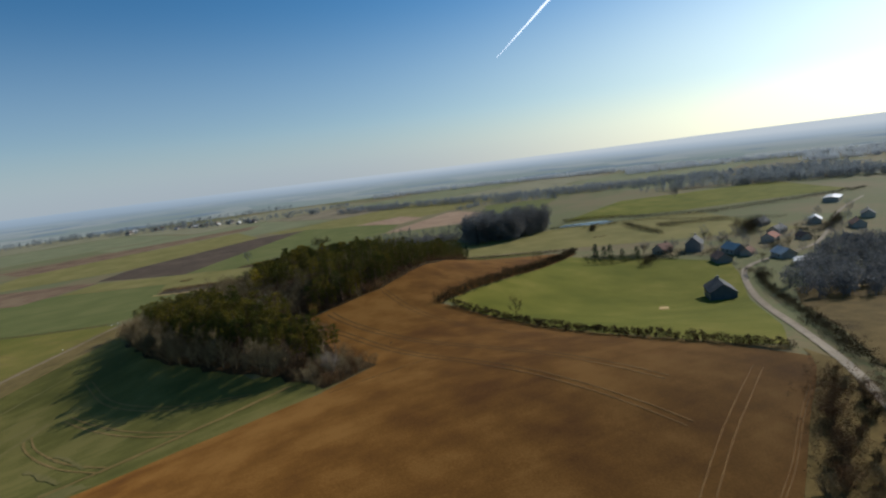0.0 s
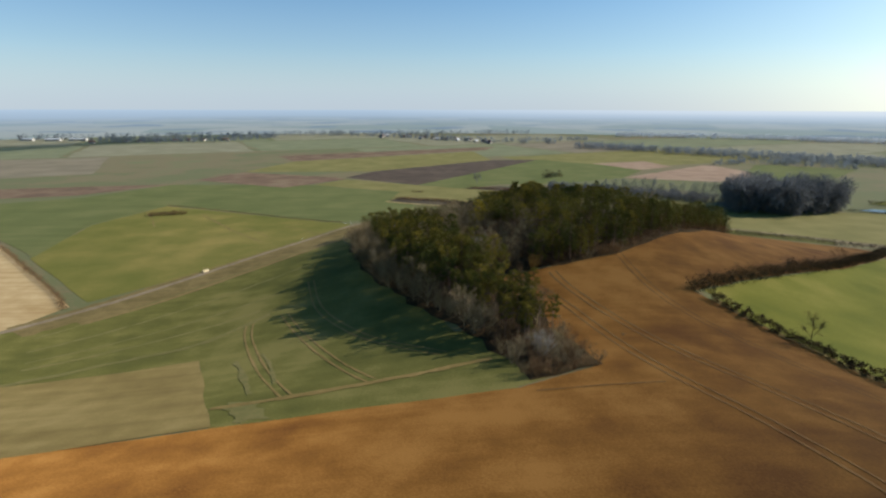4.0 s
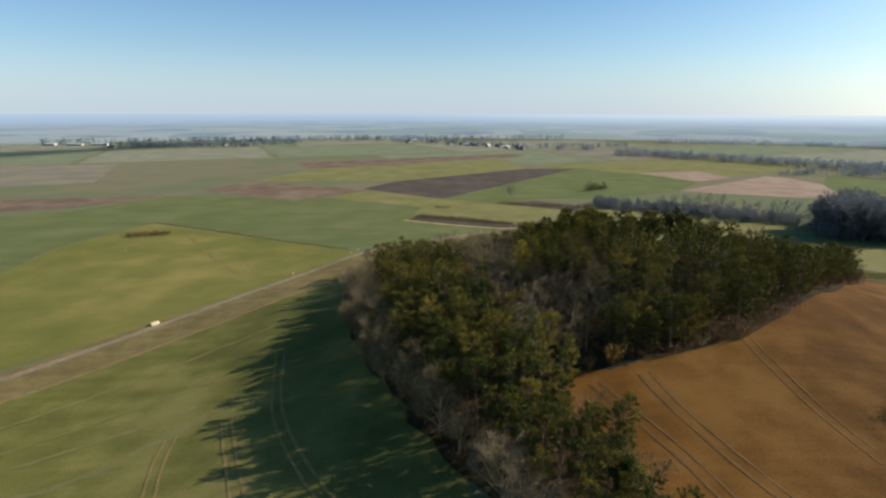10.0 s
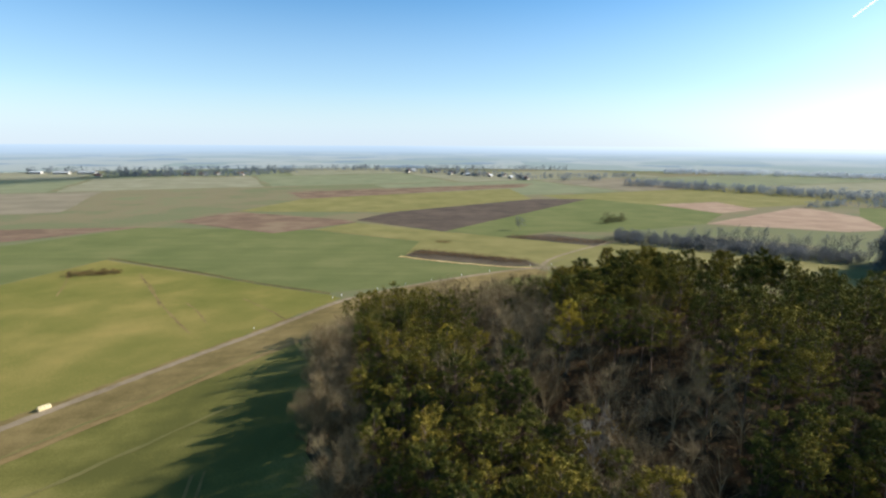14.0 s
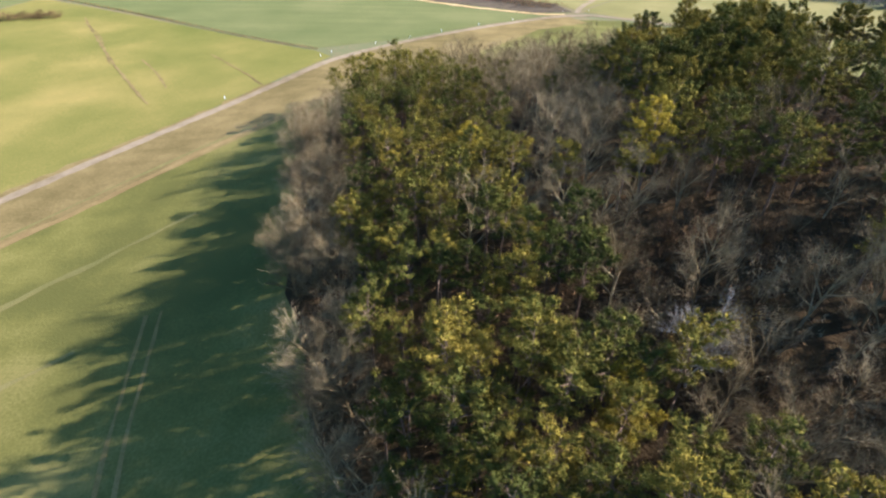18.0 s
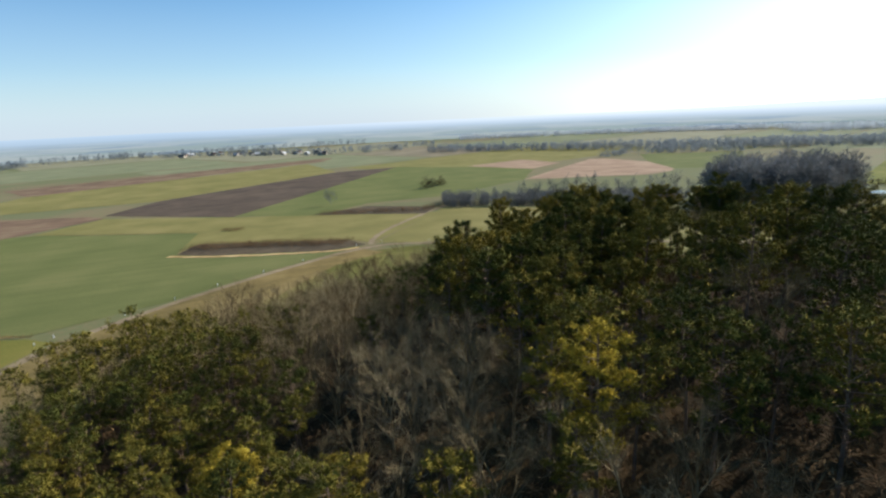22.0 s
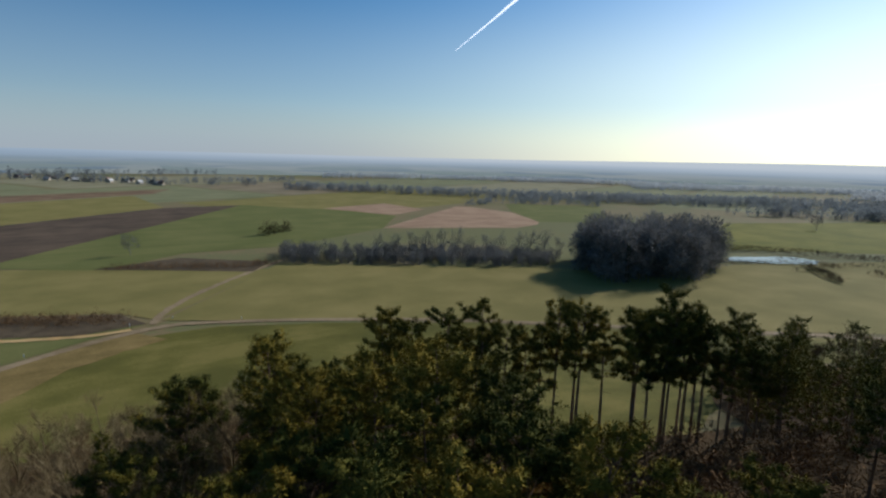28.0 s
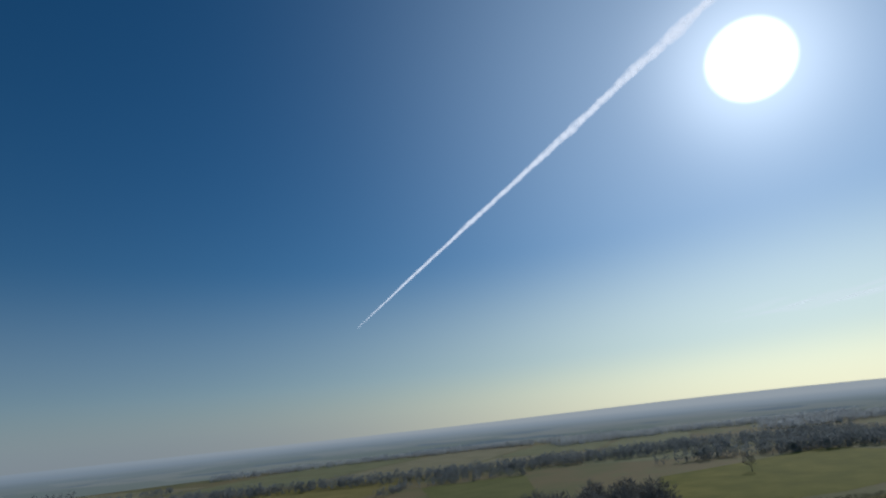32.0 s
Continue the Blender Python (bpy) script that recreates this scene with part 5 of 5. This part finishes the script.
single("shrub", shrub(76, 4.0, M["brush"], stems=34), 20.5, 45, "brown shrub at the wood's tip", "shrub")

single("conifer", pine(139, 7.5, M["ever"], bare=0.04, spread=0.13, tufts=2.0, needles=18, size=0.4, shape=0.9), 129.7, 195.5, "dark narrow conifer at the hedge end", "tree")

# ---- hedges ----
hedge("hedge", [(53, 74), (60, 78), (75, 86), (112, 108), (135, 125), (156, 142)], 4.2, 4.0, M["hedge"], "tall dark bare hedge along the pasture")
hedge("hedge", [(56, 71), (59.7, 60.5), (62.6, 51.5), (62.9, 44), (64.6, 27), (68.4, 14.5), (73, 6), (78, -1)], 2.6, 2.6, M["hedge"], "low dark hedge between stubble and pasture", per=32, size=0.6, thin=0.2)
hedge("hedge", [(108, 166), (120, 163), (132, 168), (146, 155), (160, 145)], 2.6, 2.6, M["hedge"], "straggling low hedge at the field end")
hedge("hedge", [(76, -17), (84, -8), (103, 10), (128, 31), (150, 50), (158, 56)], 2.6, 2.8, M["hedge"], "bare hedge along the lane")
hedge("hedge", [(-93, 107), (-100, 116), (-118, 134), (-136, 152), (-154, 170)], 1.8, 2.0, M["brush"], "low thorn hedge beside the straw field", per=10)
hedge("hedge", [(-132, 256), (-90, 236), (-60, 219), (-36, 207)], 0.35, 0.8, M["verge"], "thin line of dead grass along a ditch", per=8, step=1.2)
hedge("hedge", [(-128, 228), (-121, 231), (-115, 233)], 2.6, 6.0, M["brush"], "low clump of brush on a mound", per=18)
hedge("hedge", [(-14, 272), (5, 266), (28, 254)], 2.2, 9.0, M["brush"], "brown reeds and brush in the ditch", per=10)
hedge("hedge", [(-6, 298), (0, 296)], 1.5, 2.5, M["brush"], "small brush clump in the grass")
hedge("hedge", [(30, 312), (48, 306), (66, 296), (74, 302)], 2.2, 9.0, M["brush"], "low brown brush at the field edge", per=10, step=1.4)
hedge("hedge", [(228, 208), (222, 201), (213, 193)], 3.5, 3.5, M["hedge"], "dark clipped hedge end in the meadow")
hedge("hedge", [(212, 229), (224, 224), (240, 209), (246, 206)], 2.4, 2.4, M["hedge"], "dark hedge beside the pond")
hedge("hedge", [(236, 245), (254, 238), (264, 215), (275, 195), (300, 175)], 4.0, 4.0, M["hedge"], "bare hedge beyond the pond", step=1.3)
hedge("hedge", [(240, 193), (232, 175), (222, 150)], 3.5, 4.0, M["hedge"], "bare hedge across the meadows", step=1.3)
hedge("hedge", [(245, 172), (262, 158), (275, 150)], 3.5, 4.0, M["hedge"], "bare hedge across the meadows", step=1.3)
hedge("hedge", [(300, 176), (340, 168), (373, 158), (420, 150)], 3.5, 4.0, M["hedge"], "bare hedge across the meadows", step=1.6)
for line, tall in (([(74, -9), (62, -16), (50, -24), (40, -40)], 1.8), ([(71, -11), (58, -17), (47, -27), (34, -48)], 1.4), ([(75, -14), (66, -21), (56, -32), (44, -50)], 2.1)):
    hedge("scrub", line, tall, 7.0, M["brush"], "brown scrub and bramble on a bank", per=22, size=0.5, category="scrub")
single("bare_tree", bare_tree(81, 8.5, M["hedge"], limbs=8), 63, 53, "small bare tree in the pasture hedge")
single("bare_tree", bare_tree(82, 9.0, M["hedge"], limbs=8), 108, 105, "bare tree over the tall hedge")
single("bare_tree", bare_tree(83, 10.0, M["mid"], limbs=10, spread=0.85, fine=14), 37, 334, "lone round bare tree in grassland")
for k, (x, y, s) in enumerate(((90, 361, 1.0), (94, 364, 0.85), (101, 369, 0.8))):
    single("thorn_tree", bare_tree(84 + k, 9.0, M["hedge"], limbs=9, spread=0.8, fine=8), x, y, "dark thorn tree in open grassland", "tree", s)
single("bare_tree", bare_tree(88, 13.0, M["mid"], limbs=10, spread=0.85, fine=14), 362, 258, "lone bare tree in far pasture")

hedge("thorn_thicket", [(88, 360), (93, 364), (99, 368), (103, 370)], 5.0, 5.0, M["hedge"], "dark rounded thorn thicket in open grassland", step=1.2, per=14)

# ---- woods in the distance ----
far_wood("hedgerow_wood", [(75, 300), (84, 318), (120, 298), (160, 272), (167, 262), (150, 255)], 420, 6.0, M["mid"], "dense dark bare thicket along the meadow", per=45, size=0.5, thin=0.1)
for k in range(13):
    single("bare_tree", bare_tree(150 + k % 5, 13.0, M["mid"], limbs=9, spread=0.5, low=0.3, fine=7), 112 + 4.6 * k + (k * 37 % 5) * 0.3, 301 - 2.9 * k - (k * 23 % 4) * 0.7, "tall slim bare tree behind the thicket", "tree", 0.75 + 0.06 * (k * 7 % 6))
far_wood("round_wood", [(150, 229), (157, 246), (176, 262), (200, 252), (212, 236), (206, 226), (178, 218), (162, 222)], 230, 20.0, M["mid"], "round dark wood of tall bare trees", per=100, size=0.42, thin=0.09)
single("ivy_tree", pine(140, 15.0, M["ever"], bare=0.05, spread=0.07, lean=0.01), 154.5, 226, "slim ivy-clad tree beside the round wood")
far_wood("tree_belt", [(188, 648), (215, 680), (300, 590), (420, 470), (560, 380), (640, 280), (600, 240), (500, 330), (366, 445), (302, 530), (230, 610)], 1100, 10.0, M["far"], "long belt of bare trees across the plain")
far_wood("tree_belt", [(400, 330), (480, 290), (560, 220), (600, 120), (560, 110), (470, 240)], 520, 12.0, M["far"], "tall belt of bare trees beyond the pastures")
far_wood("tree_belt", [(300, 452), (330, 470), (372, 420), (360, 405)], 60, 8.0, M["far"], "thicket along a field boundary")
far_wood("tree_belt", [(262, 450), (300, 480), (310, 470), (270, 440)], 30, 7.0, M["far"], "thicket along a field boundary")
far_wood("tree_belt", [(330, 900), (350, 940), (560, 850), (690, 740), (800, 590), (780, 560), (650, 700), (540, 810)], 900, 9.5, M["haze_wood"], "far belt of trees with haze in their colour")
far_wood("tree_belt", [(620, 560), (670, 610), (830, 500), (960, 330), (920, 300), (790, 450)], 900, 9.5, M["haze_wood"], "far belt of trees with haze in their colour")
far_wood("tree_belt", [(700, 330), (740, 380), (900, 260), (980, 120), (940, 100), (860, 220)], 700, 10.0, M["haze_wood"], "far belt of trees with haze in their colour")
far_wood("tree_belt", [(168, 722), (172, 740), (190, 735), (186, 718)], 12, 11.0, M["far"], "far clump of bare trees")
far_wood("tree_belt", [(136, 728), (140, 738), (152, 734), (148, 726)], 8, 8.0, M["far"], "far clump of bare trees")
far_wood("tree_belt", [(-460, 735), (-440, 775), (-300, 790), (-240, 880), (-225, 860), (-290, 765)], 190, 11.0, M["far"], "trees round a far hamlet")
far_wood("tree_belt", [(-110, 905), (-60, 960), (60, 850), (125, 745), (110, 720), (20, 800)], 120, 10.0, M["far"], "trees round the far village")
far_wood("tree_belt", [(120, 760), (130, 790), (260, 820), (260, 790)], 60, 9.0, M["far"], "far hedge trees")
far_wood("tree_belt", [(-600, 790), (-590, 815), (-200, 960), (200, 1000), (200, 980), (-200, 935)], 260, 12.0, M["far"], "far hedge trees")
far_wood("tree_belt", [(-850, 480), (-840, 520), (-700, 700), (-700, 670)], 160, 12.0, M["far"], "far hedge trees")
far_wood("lane_wood", [(124, 22), (140, 36), (172, 49), (208, 63), (240, 58), (242, 30), (200, 0), (136, 8)], 420, 8.5, M["mid"], "dark bare wood beside the lane", per=30, size=0.45, thin=0.2)

# ---- pond ----
def pond():
    m = bpy.data.materials.new("pond_water")
    m.use_nodes = True
    p = m.node_tree.nodes["Principled BSDF"]
    p.inputs["Base Color"].default_value = (0.03, 0.04, 0.04, 1)
    p.inputs["Roughness"].default_value = 0.05
    p.inputs["IOR"].default_value = 1.33
    f = field("pond", [(219, 231), (229, 220), (243, 211), (252, 214), (252, 223), (238, 230), (228, 235)], m, "still pond mirroring the bright sky", 0.25, 6.0, 0.4, "pond")


pond()

# ---- buildings ----
WALL = {
    "white": shade("lime_render", [(0.304, 0.274, 0.218), (0.368, 0.334, 0.272), (0.440, 0.403, 0.326)], 0.4, 3.0),
    "grey": shade("grey_render", [(0.160, 0.154, 0.140), (0.216, 0.200, 0.175), (0.264, 0.246, 0.210)], 0.4, 3.0),
    "stone": shade("rubble_stone", [(0.28, 0.24, 0.18), (0.36, 0.31, 0.24), (0.44, 0.38, 0.30)], 0.6, 5.0),
    "blue": shade("blue_grey_cladding", [(0.090, 0.105, 0.104), (0.120, 0.135, 0.131), (0.150, 0.165, 0.158)], 0.4, 3.0),
}
ROOF = {
    "slate": shade("dark_slate", [(0.061, 0.058, 0.054), (0.088, 0.084, 0.077), (0.121, 0.116, 0.104)], 0.5, 5.0, rough=0.8, spec=0.1),
    "tile": shade("brown_roof_tiles", [(0.14, 0.085, 0.06), (0.20, 0.12, 0.085), (0.27, 0.17, 0.12)], 0.6, 5.0),
    "red": shade("red_roof_tiles", [(0.24, 0.11, 0.075), (0.31, 0.15, 0.10), (0.38, 0.20, 0.14)], 0.6, 5.0),
    "sheet": shade("pale_roof_sheet", [(0.338, 0.329, 0.299), (0.413, 0.402, 0.367), (0.480, 0.467, 0.428)], 0.5, 3.0, rough=0.6, spec=0.25),
}
GLASS = shade("dark_pane", [(0.02, 0.025, 0.03), (0.03, 0.035, 0.04), (0.04, 0.045, 0.05)], 0.5, 2.0, rough=0.1, spec=0.6, bump=0)
WOODM = shade("painted_door", [(0.10, 0.07, 0.05), (0.14, 0.10, 0.07), (0.18, 0.13, 0.10)], 0.8, 4.0)


def box(x0, x1, y0, y1, z0, z1):
    v = [(x, y, z) for z in (z0, z1) for y in (y0, y1) for x in (x0, x1)]
    return v, [(0, 2, 3, 1), (4, 5, 7, 6), (0, 1, 5, 4), (2, 6, 7, 3), (0, 4, 6, 2), (1, 3, 7, 5)]


def house(x, y, turn, length, depth, eaves, pitch, wall, roof, label, name="house", near=True, category="house"):
    """A gabled house: walls, two roof slopes, chimney, door and windows."""
    root = thing(name, spot(x, y, -0.2), label, category)
    root.rotation_euler = (0, 0, radians(turn))
    length, depth, eaves, pitch = (q * 0.86 for q in (length, depth, eaves, pitch))
    hl, hd, top = length / 2, depth / 2, eaves + pitch
    v = [(-hl, -hd, 0), (hl, -hd, 0), (hl, hd, 0), (-hl, hd, 0), (-hl, -hd, eaves), (hl, -hd, eaves), (hl, hd, eaves), (-hl, hd, eaves), (-hl, 0, top), (hl, 0, top)]
    f = [(0, 1, 5, 4), (2, 3, 7, 6), (1, 2, 6, 9, 5), (3, 0, 4, 8, 7), (4, 5, 9, 8), (6, 7, 8, 9)]
    part("wall", mesh_from("wall", v, f, wall), root)
    o, t = 0.4, 0.18
    run = pitch / hd
    for k in (-1, 1):
        y0, z0, y1, z1 = k * (hd + o), eaves - o * run + 0.04, 0.0, top + 0.04
        rv = [(-hl - o, y0, z0), (hl + o, y0, z0), (hl + o, y1, z1), (-hl - o, y1, z1)]
        rv += [(a, b, c + t) for a, b, c in rv]
        part("roof", mesh_from("roof", rv, [(0, 1, 2, 3), (4, 7, 6, 5), (0, 4, 5, 1), (1, 5, 6, 2), (3, 2, 6, 7), (0, 3, 7, 4)], roof), root)
    if near:
        part("chimney", mesh_from("chimney", *box(hl * 0.6, hl * 0.6 + 0.7, -0.35, 0.35, top - 0.6, top + 1.0), WALL["stone"]), root)
        n = max(2, int(length / 3.2))
        for side in (-1, 1):
            for k in range(n):
                cx = -hl + length * (k + 0.5) / n
                ys = sorted((side * (hd - 0.05), side * (hd + 0.04)))
                if side < 0 and k == n // 2:
                    leaf = part("door", mesh_from("door", *box(cx - 0.5, cx + 0.5, *ys, 0.2, 2.3), WOODM), root)
                    part("handle", mesh_from("handle", *box(cx + 0.34, cx + 0.44, *sorted((side * (hd + 0.04), side * (hd + 0.1))), 1.15, 1.25), ROOF["sheet"]), leaf)
                else:
                    rim = [box(cx - 0.62, cx - 0.5, *ys, 1.0, 2.4), box(cx + 0.5, cx + 0.62, *ys, 1.0, 2.4), box(cx - 0.5, cx + 0.5, *ys, 1.0, 1.1), box(cx - 0.5, cx + 0.5, *ys, 2.3, 2.4)]
                    opening = part("window", merged("window", [(*q, 0) for q in rim], WALL["white"]), root)
                    part("pane", mesh_from("pane", *box(cx - 0.5, cx + 0.5, *sorted((side * (hd - 0.05), side * (hd + 0.015))), 1.1, 2.3), GLASS), opening)
    return root


def garage(*a):
    return house(*a, name="shed", near=False, category="shed")


house(126, 46, 48, 13, 10, 4.0, 3.4, WALL["blue"], ROOF["slate"], "blue-grey barn with a dark slate roof in the pasture", "barn", True, "barn")
house(188, 103, 30, 12, 9, 5.5, 4.0, WALL["grey"], ROOF["slate"], "tall grey house with a dark slate roof")
house(177, 110, 10, 11, 8, 3.2, 3.2, WALL["stone"], ROOF["tile"], "stone house with a brown tiled roof")
house(189, 86, 70, 12, 8, 3.4, 3.0, WALL["white"], ROOF["sheet"], "house with a pale grey roof by the lane")
house(172, 79, 55, 11, 8, 3.0, 2.6, WALL["grey"], ROOF["tile"], "low grey house with a brown roof by the lane")
house(187, 79, 20, 8, 6, 2.6, 2.4, WALL["white"], ROOF["tile"], "small white outbuilding with a brown roof")
house(188, 66, 60, 11, 8, 3.0, 2.6, WALL["white"], ROOF["sheet"], "bungalow with a pale roof below the lane")
garage(177, 53, 30, 10, 7, 2.6, 0.6, WALL["grey"], ROOF["sheet"], "flat-roofed white shed in a garden")
house(222, 92, 15, 11, 8, 3.4, 2.8, WALL["white"], ROOF["red"], "house with a red tiled roof")
house(243, 102, 10, 14, 8, 3.2, 2.6, WALL["stone"], ROOF["slate"], "long stone house with a slate roof")
house(232, 84, 60, 8, 6, 2.6, 2.2, WALL["stone"], ROOF["tile"], "small stone outbuilding with a brown roof")
house(277, 104, 30, 13, 8, 3.2, 2.6, WALL["white"], ROOF["sheet"], "house with a shining pale roof")
garage(356, 137, 20, 24, 12, 4.0, 1.2, WALL["white"], ROOF["sheet"], "long pale farm shed beyond the hamlet")
house(262, 122, 5, 12, 8, 3.2, 2.8, WALL["grey"], ROOF["slate"], "grey house with a slate roof")
house(226, 62, 80, 12, 8, 3.2, 2.8, WALL["grey"], ROOF["slate"], "grey house among bare trees")
house(270, 82, 40, 11, 8, 3.2, 2.8, WALL["white"], ROOF["tile"], "white house with a brown roof")
house(300, 92, 30, 11, 8, 3.2, 2.8, WALL["white"], ROOF["slate"], "white house with a slate roof")
for k, (x, y, h) in enumerate(((166, 110, 7), (170, 113, 8), (182, 96, 6), (196, 95, 7), (196, 78, 6), (181, 72, 5), (176, 66, 5), (168, 60, 5), (200, 100, 8), (205, 110, 8), (210, 85, 6), (215, 100, 9), (204, 74, 6), (236, 95, 7), (250, 112, 9), (230, 112, 10), (255, 95, 8), (214, 118, 9), (240, 120, 10), (198, 112, 7), (161, 48, 4), (152, 44, 4), (290, 110, 9), (264, 100, 8), (174, 104, 6), (184, 110, 7), (192, 98, 5), (180, 88, 5), (194, 84, 5), (206, 92, 6), (212, 78, 6), (220, 84, 7), (228, 100, 7), (246, 94, 7), (208, 104, 8), (222, 108, 8), (284, 98, 7), (254, 118, 8), (164, 68, 4), (156, 58, 4), (146, 52, 4), (200, 66, 6), (215, 70, 7), (240, 76, 8), (254, 80, 8), (268, 90, 8), (282, 92, 8), (310, 105, 9))):
    single("garden_tree", bare_tree(100 + k % 6, 8.0, M["mid" if k % 3 else "hedge"], limbs=9, spread=0.8, fine=9), x, y, "dark bare garden tree among houses", "tree", h / 8.0)
for k, (x, y) in enumerate(((148, 119), (151, 117), (153, 115.5), (156, 112), (160, 108), (150, 121))):
    single("conifer", pine(130 + k % 3, 8.0, M["ever"], bare=0.05, spread=0.2), x, y, "dark green conifer behind the pasture", "tree", 0.7 + 0.12 * (k % 3))
hedge("hedge", [(144, 121), (152, 114), (163, 105), (168, 96)], 2.5, 3.0, M["ever"], "dark evergreen garden hedge")

for pts, h, w2, m, label in (
        ([(135, 109), (145, 106), (160, 107)], 4.5, 6.0, "ever", "dark mixed bushes at the pasture end"),
        ([(148, 93), (156, 99), (166, 102), (174, 97)], 5.0, 6.0, "hedge", "dark garden bushes beside the pasture"),
        ([(232, 108), (245, 118), (264, 126)], 7.0, 10.0, "hedge", "tall dark garden thicket"),
        ([(161, 62), (161, 56), (150, 48)], 3.0, 5.0, "hedge", "dark bushes along the lane gardens"),
        ([(176, 92), (184, 92), (196, 90)], 3.0, 4.0, "hedge", "bushy garden hedge between houses"),
        ([(196, 70), (205, 82), (216, 84)], 3.5, 5.0, "hedge", "bushy garden hedge between houses"),
        ([(242, 92), (256, 88), (275, 94), (290, 100)], 5.0, 6.0, "hedge", "dark garden trees along the lane"),
        ([(221, 209), (240, 204), (260, 199), (271, 156), (289, 126)], 3.0, 3.0, "hedge", "dark hedge across the meadows"),
        ([(240, 168), (248, 159)], 3.5, 5.0, "hedge", "dark clump of bushes in the meadow"),
        ([(199, 175), (203, 171)], 2.0, 3.0, "brush", "small brown bush clump in the meadow"),
        ([(82, -9), (90, -2), (99, 8)], 3.2, 5.0, "hedge", "dark overgrown hedge beside the lane")):
    hedge("bushes", pts, h, w2, M[m], label, step=1.3, per=12, size=0.7, category="bushes")


def bank_scrub():
    """Brambles and bushes over the rough bank."""
    rng = np.random.default_rng(77)
    src = [plant("shrub", shrub(170 + k, 2.2 + 0.4 * k, M[("brush", "hedge", "twigs", "brush")[k]], stems=34), spot(0, -200), "low brown bramble bush on the bank", "shrub", "bushes of the bank") for k in range(4)]
    poly = [(76, -7), (73, -9), (62, -15), (52, -20), (42, -25), (28, -52), (42, -50), (60, -28), (74, -14)]
    done = []
    while len(done) < 78:
        x, y = rng.uniform(28, 77), rng.uniform(-52, -6)
        if within(poly, x, y) and all((x - a) ** 2 + (y - b) ** 2 > 4 for a, b in done):
            done.append((x, y))
            place_copy(src[rng.integers(4)], x, y, rng.uniform(0.6, 1.3), rng.uniform(0, 6.28))
    for ob in src:
        for o in (*ob.children_recursive, ob):
            bpy.data.objects.remove(o)


bank_scrub()

# the village and farm far out on the plain
rng_v = np.random.default_rng(21)
for k in range(26):
    s = k / 25
    x, y = -70 + 185 * s + rng_v.normal(0, 10), 930 - 190 * s + rng_v.normal(0, 16)
    house(x, y, rng_v.uniform(0, 180), rng_v.uniform(8, 12), 7, 3.2, 2.8, WALL[("white", "stone", "grey", "stone")[k % 4]], ROOF[("slate", "tile", "sheet")[k % 3]], "far village house with a gabled roof", near=False)
for k in range(9):
    x, y = -440 + 21 * k + rng_v.normal(0, 5), 762 + 5 * k + rng_v.normal(0, 8)
    house(x, y, rng_v.uniform(0, 180), 11, 8, 3.5, 3.0, WALL["stone"], ROOF["tile"], "far hamlet house with a brown roof", near=False)
for k, (x, y, ln) in enumerate(((-568, 795, 22), (-530, 792, 30), (-500, 800, 34))):
    house(x, y, 5, ln, 12, 4.0, 2.0, WALL["white"], ROOF["sheet"], "long white farm shed on the plain", "shed", False, "shed")


# ---- small things by the track ----
def straw_bale():
    bm = bmesh.new()
    bmesh.ops.create_cube(bm, size=1.0)
    bmesh.ops.scale(bm, vec=(3.6, 1.5, 1.3), verts=bm.verts)
    bmesh.ops.bevel(bm, geom=bm.edges[:], offset=0.18, segments=2, affect="EDGES")
    bmesh.ops.translate(bm, vec=(0, 0, 0.62), verts=bm.verts)
    me = bpy.data.meshes.new("bale")
    bm.to_mesh(me)
    me.materials.append(shade("pale_straw", [(0.55, 0.42, 0.2), (0.66, 0.52, 0.27), (0.76, 0.62, 0.36)], 0.6, 6.0))
    root = thing("straw_bales", spot(-68, 135.5, 0.05), "pale yellow straw bales beside the gravel track", "straw bale")
    root.rotation_euler = (0, 0, radians(55))
    root.scale = (0.7, 0.7, 0.7)
    part("bale", me, root)
    strap = M["bark"]
    for k in (-1.0, 0.0, 1.0):
        part("twine", mesh_from("twine", *box(k - 0.03, k + 0.03, -0.77, 0.77, -0.01, 1.29), strap), root)


straw_bale()
POST = shade("white_marker", [(0.6, 0.58, 0.54), (0.7, 0.68, 0.64), (0.78, 0.76, 0.72)], 1.0, 5.0)


def marker(x, y, h=0.8):
    root = thing("marker_post", spot(x, y, -0.1), "white marker post on the track edge", "post", "marker posts of the track")
    part("post", mesh_from("post", *box(-0.07, 0.07, -0.07, 0.07, 0, h), POST), root)
    part("cap", mesh_from("cap", [(-0.13, -0.13, h), (0.13, -0.13, h), (0.13, 0.13, h), (-0.13, 0.13, h), (0, 0, h + 0.16)], [(3, 2, 1, 0), (0, 1, 4), (1, 2, 4), (2, 3, 4), (3, 0, 4)], POST), root)


# the first two posts stand in for small straw stacks
for x, y in ((-33.5, 201), (-31.5, 204), (-22, 211.5), (-14, 217.5), (-6, 224), (4, 231), (14, 238), (30, 248.5), (38, 250.5), (50, 243), (-46, 173)):
    marker(x, y)
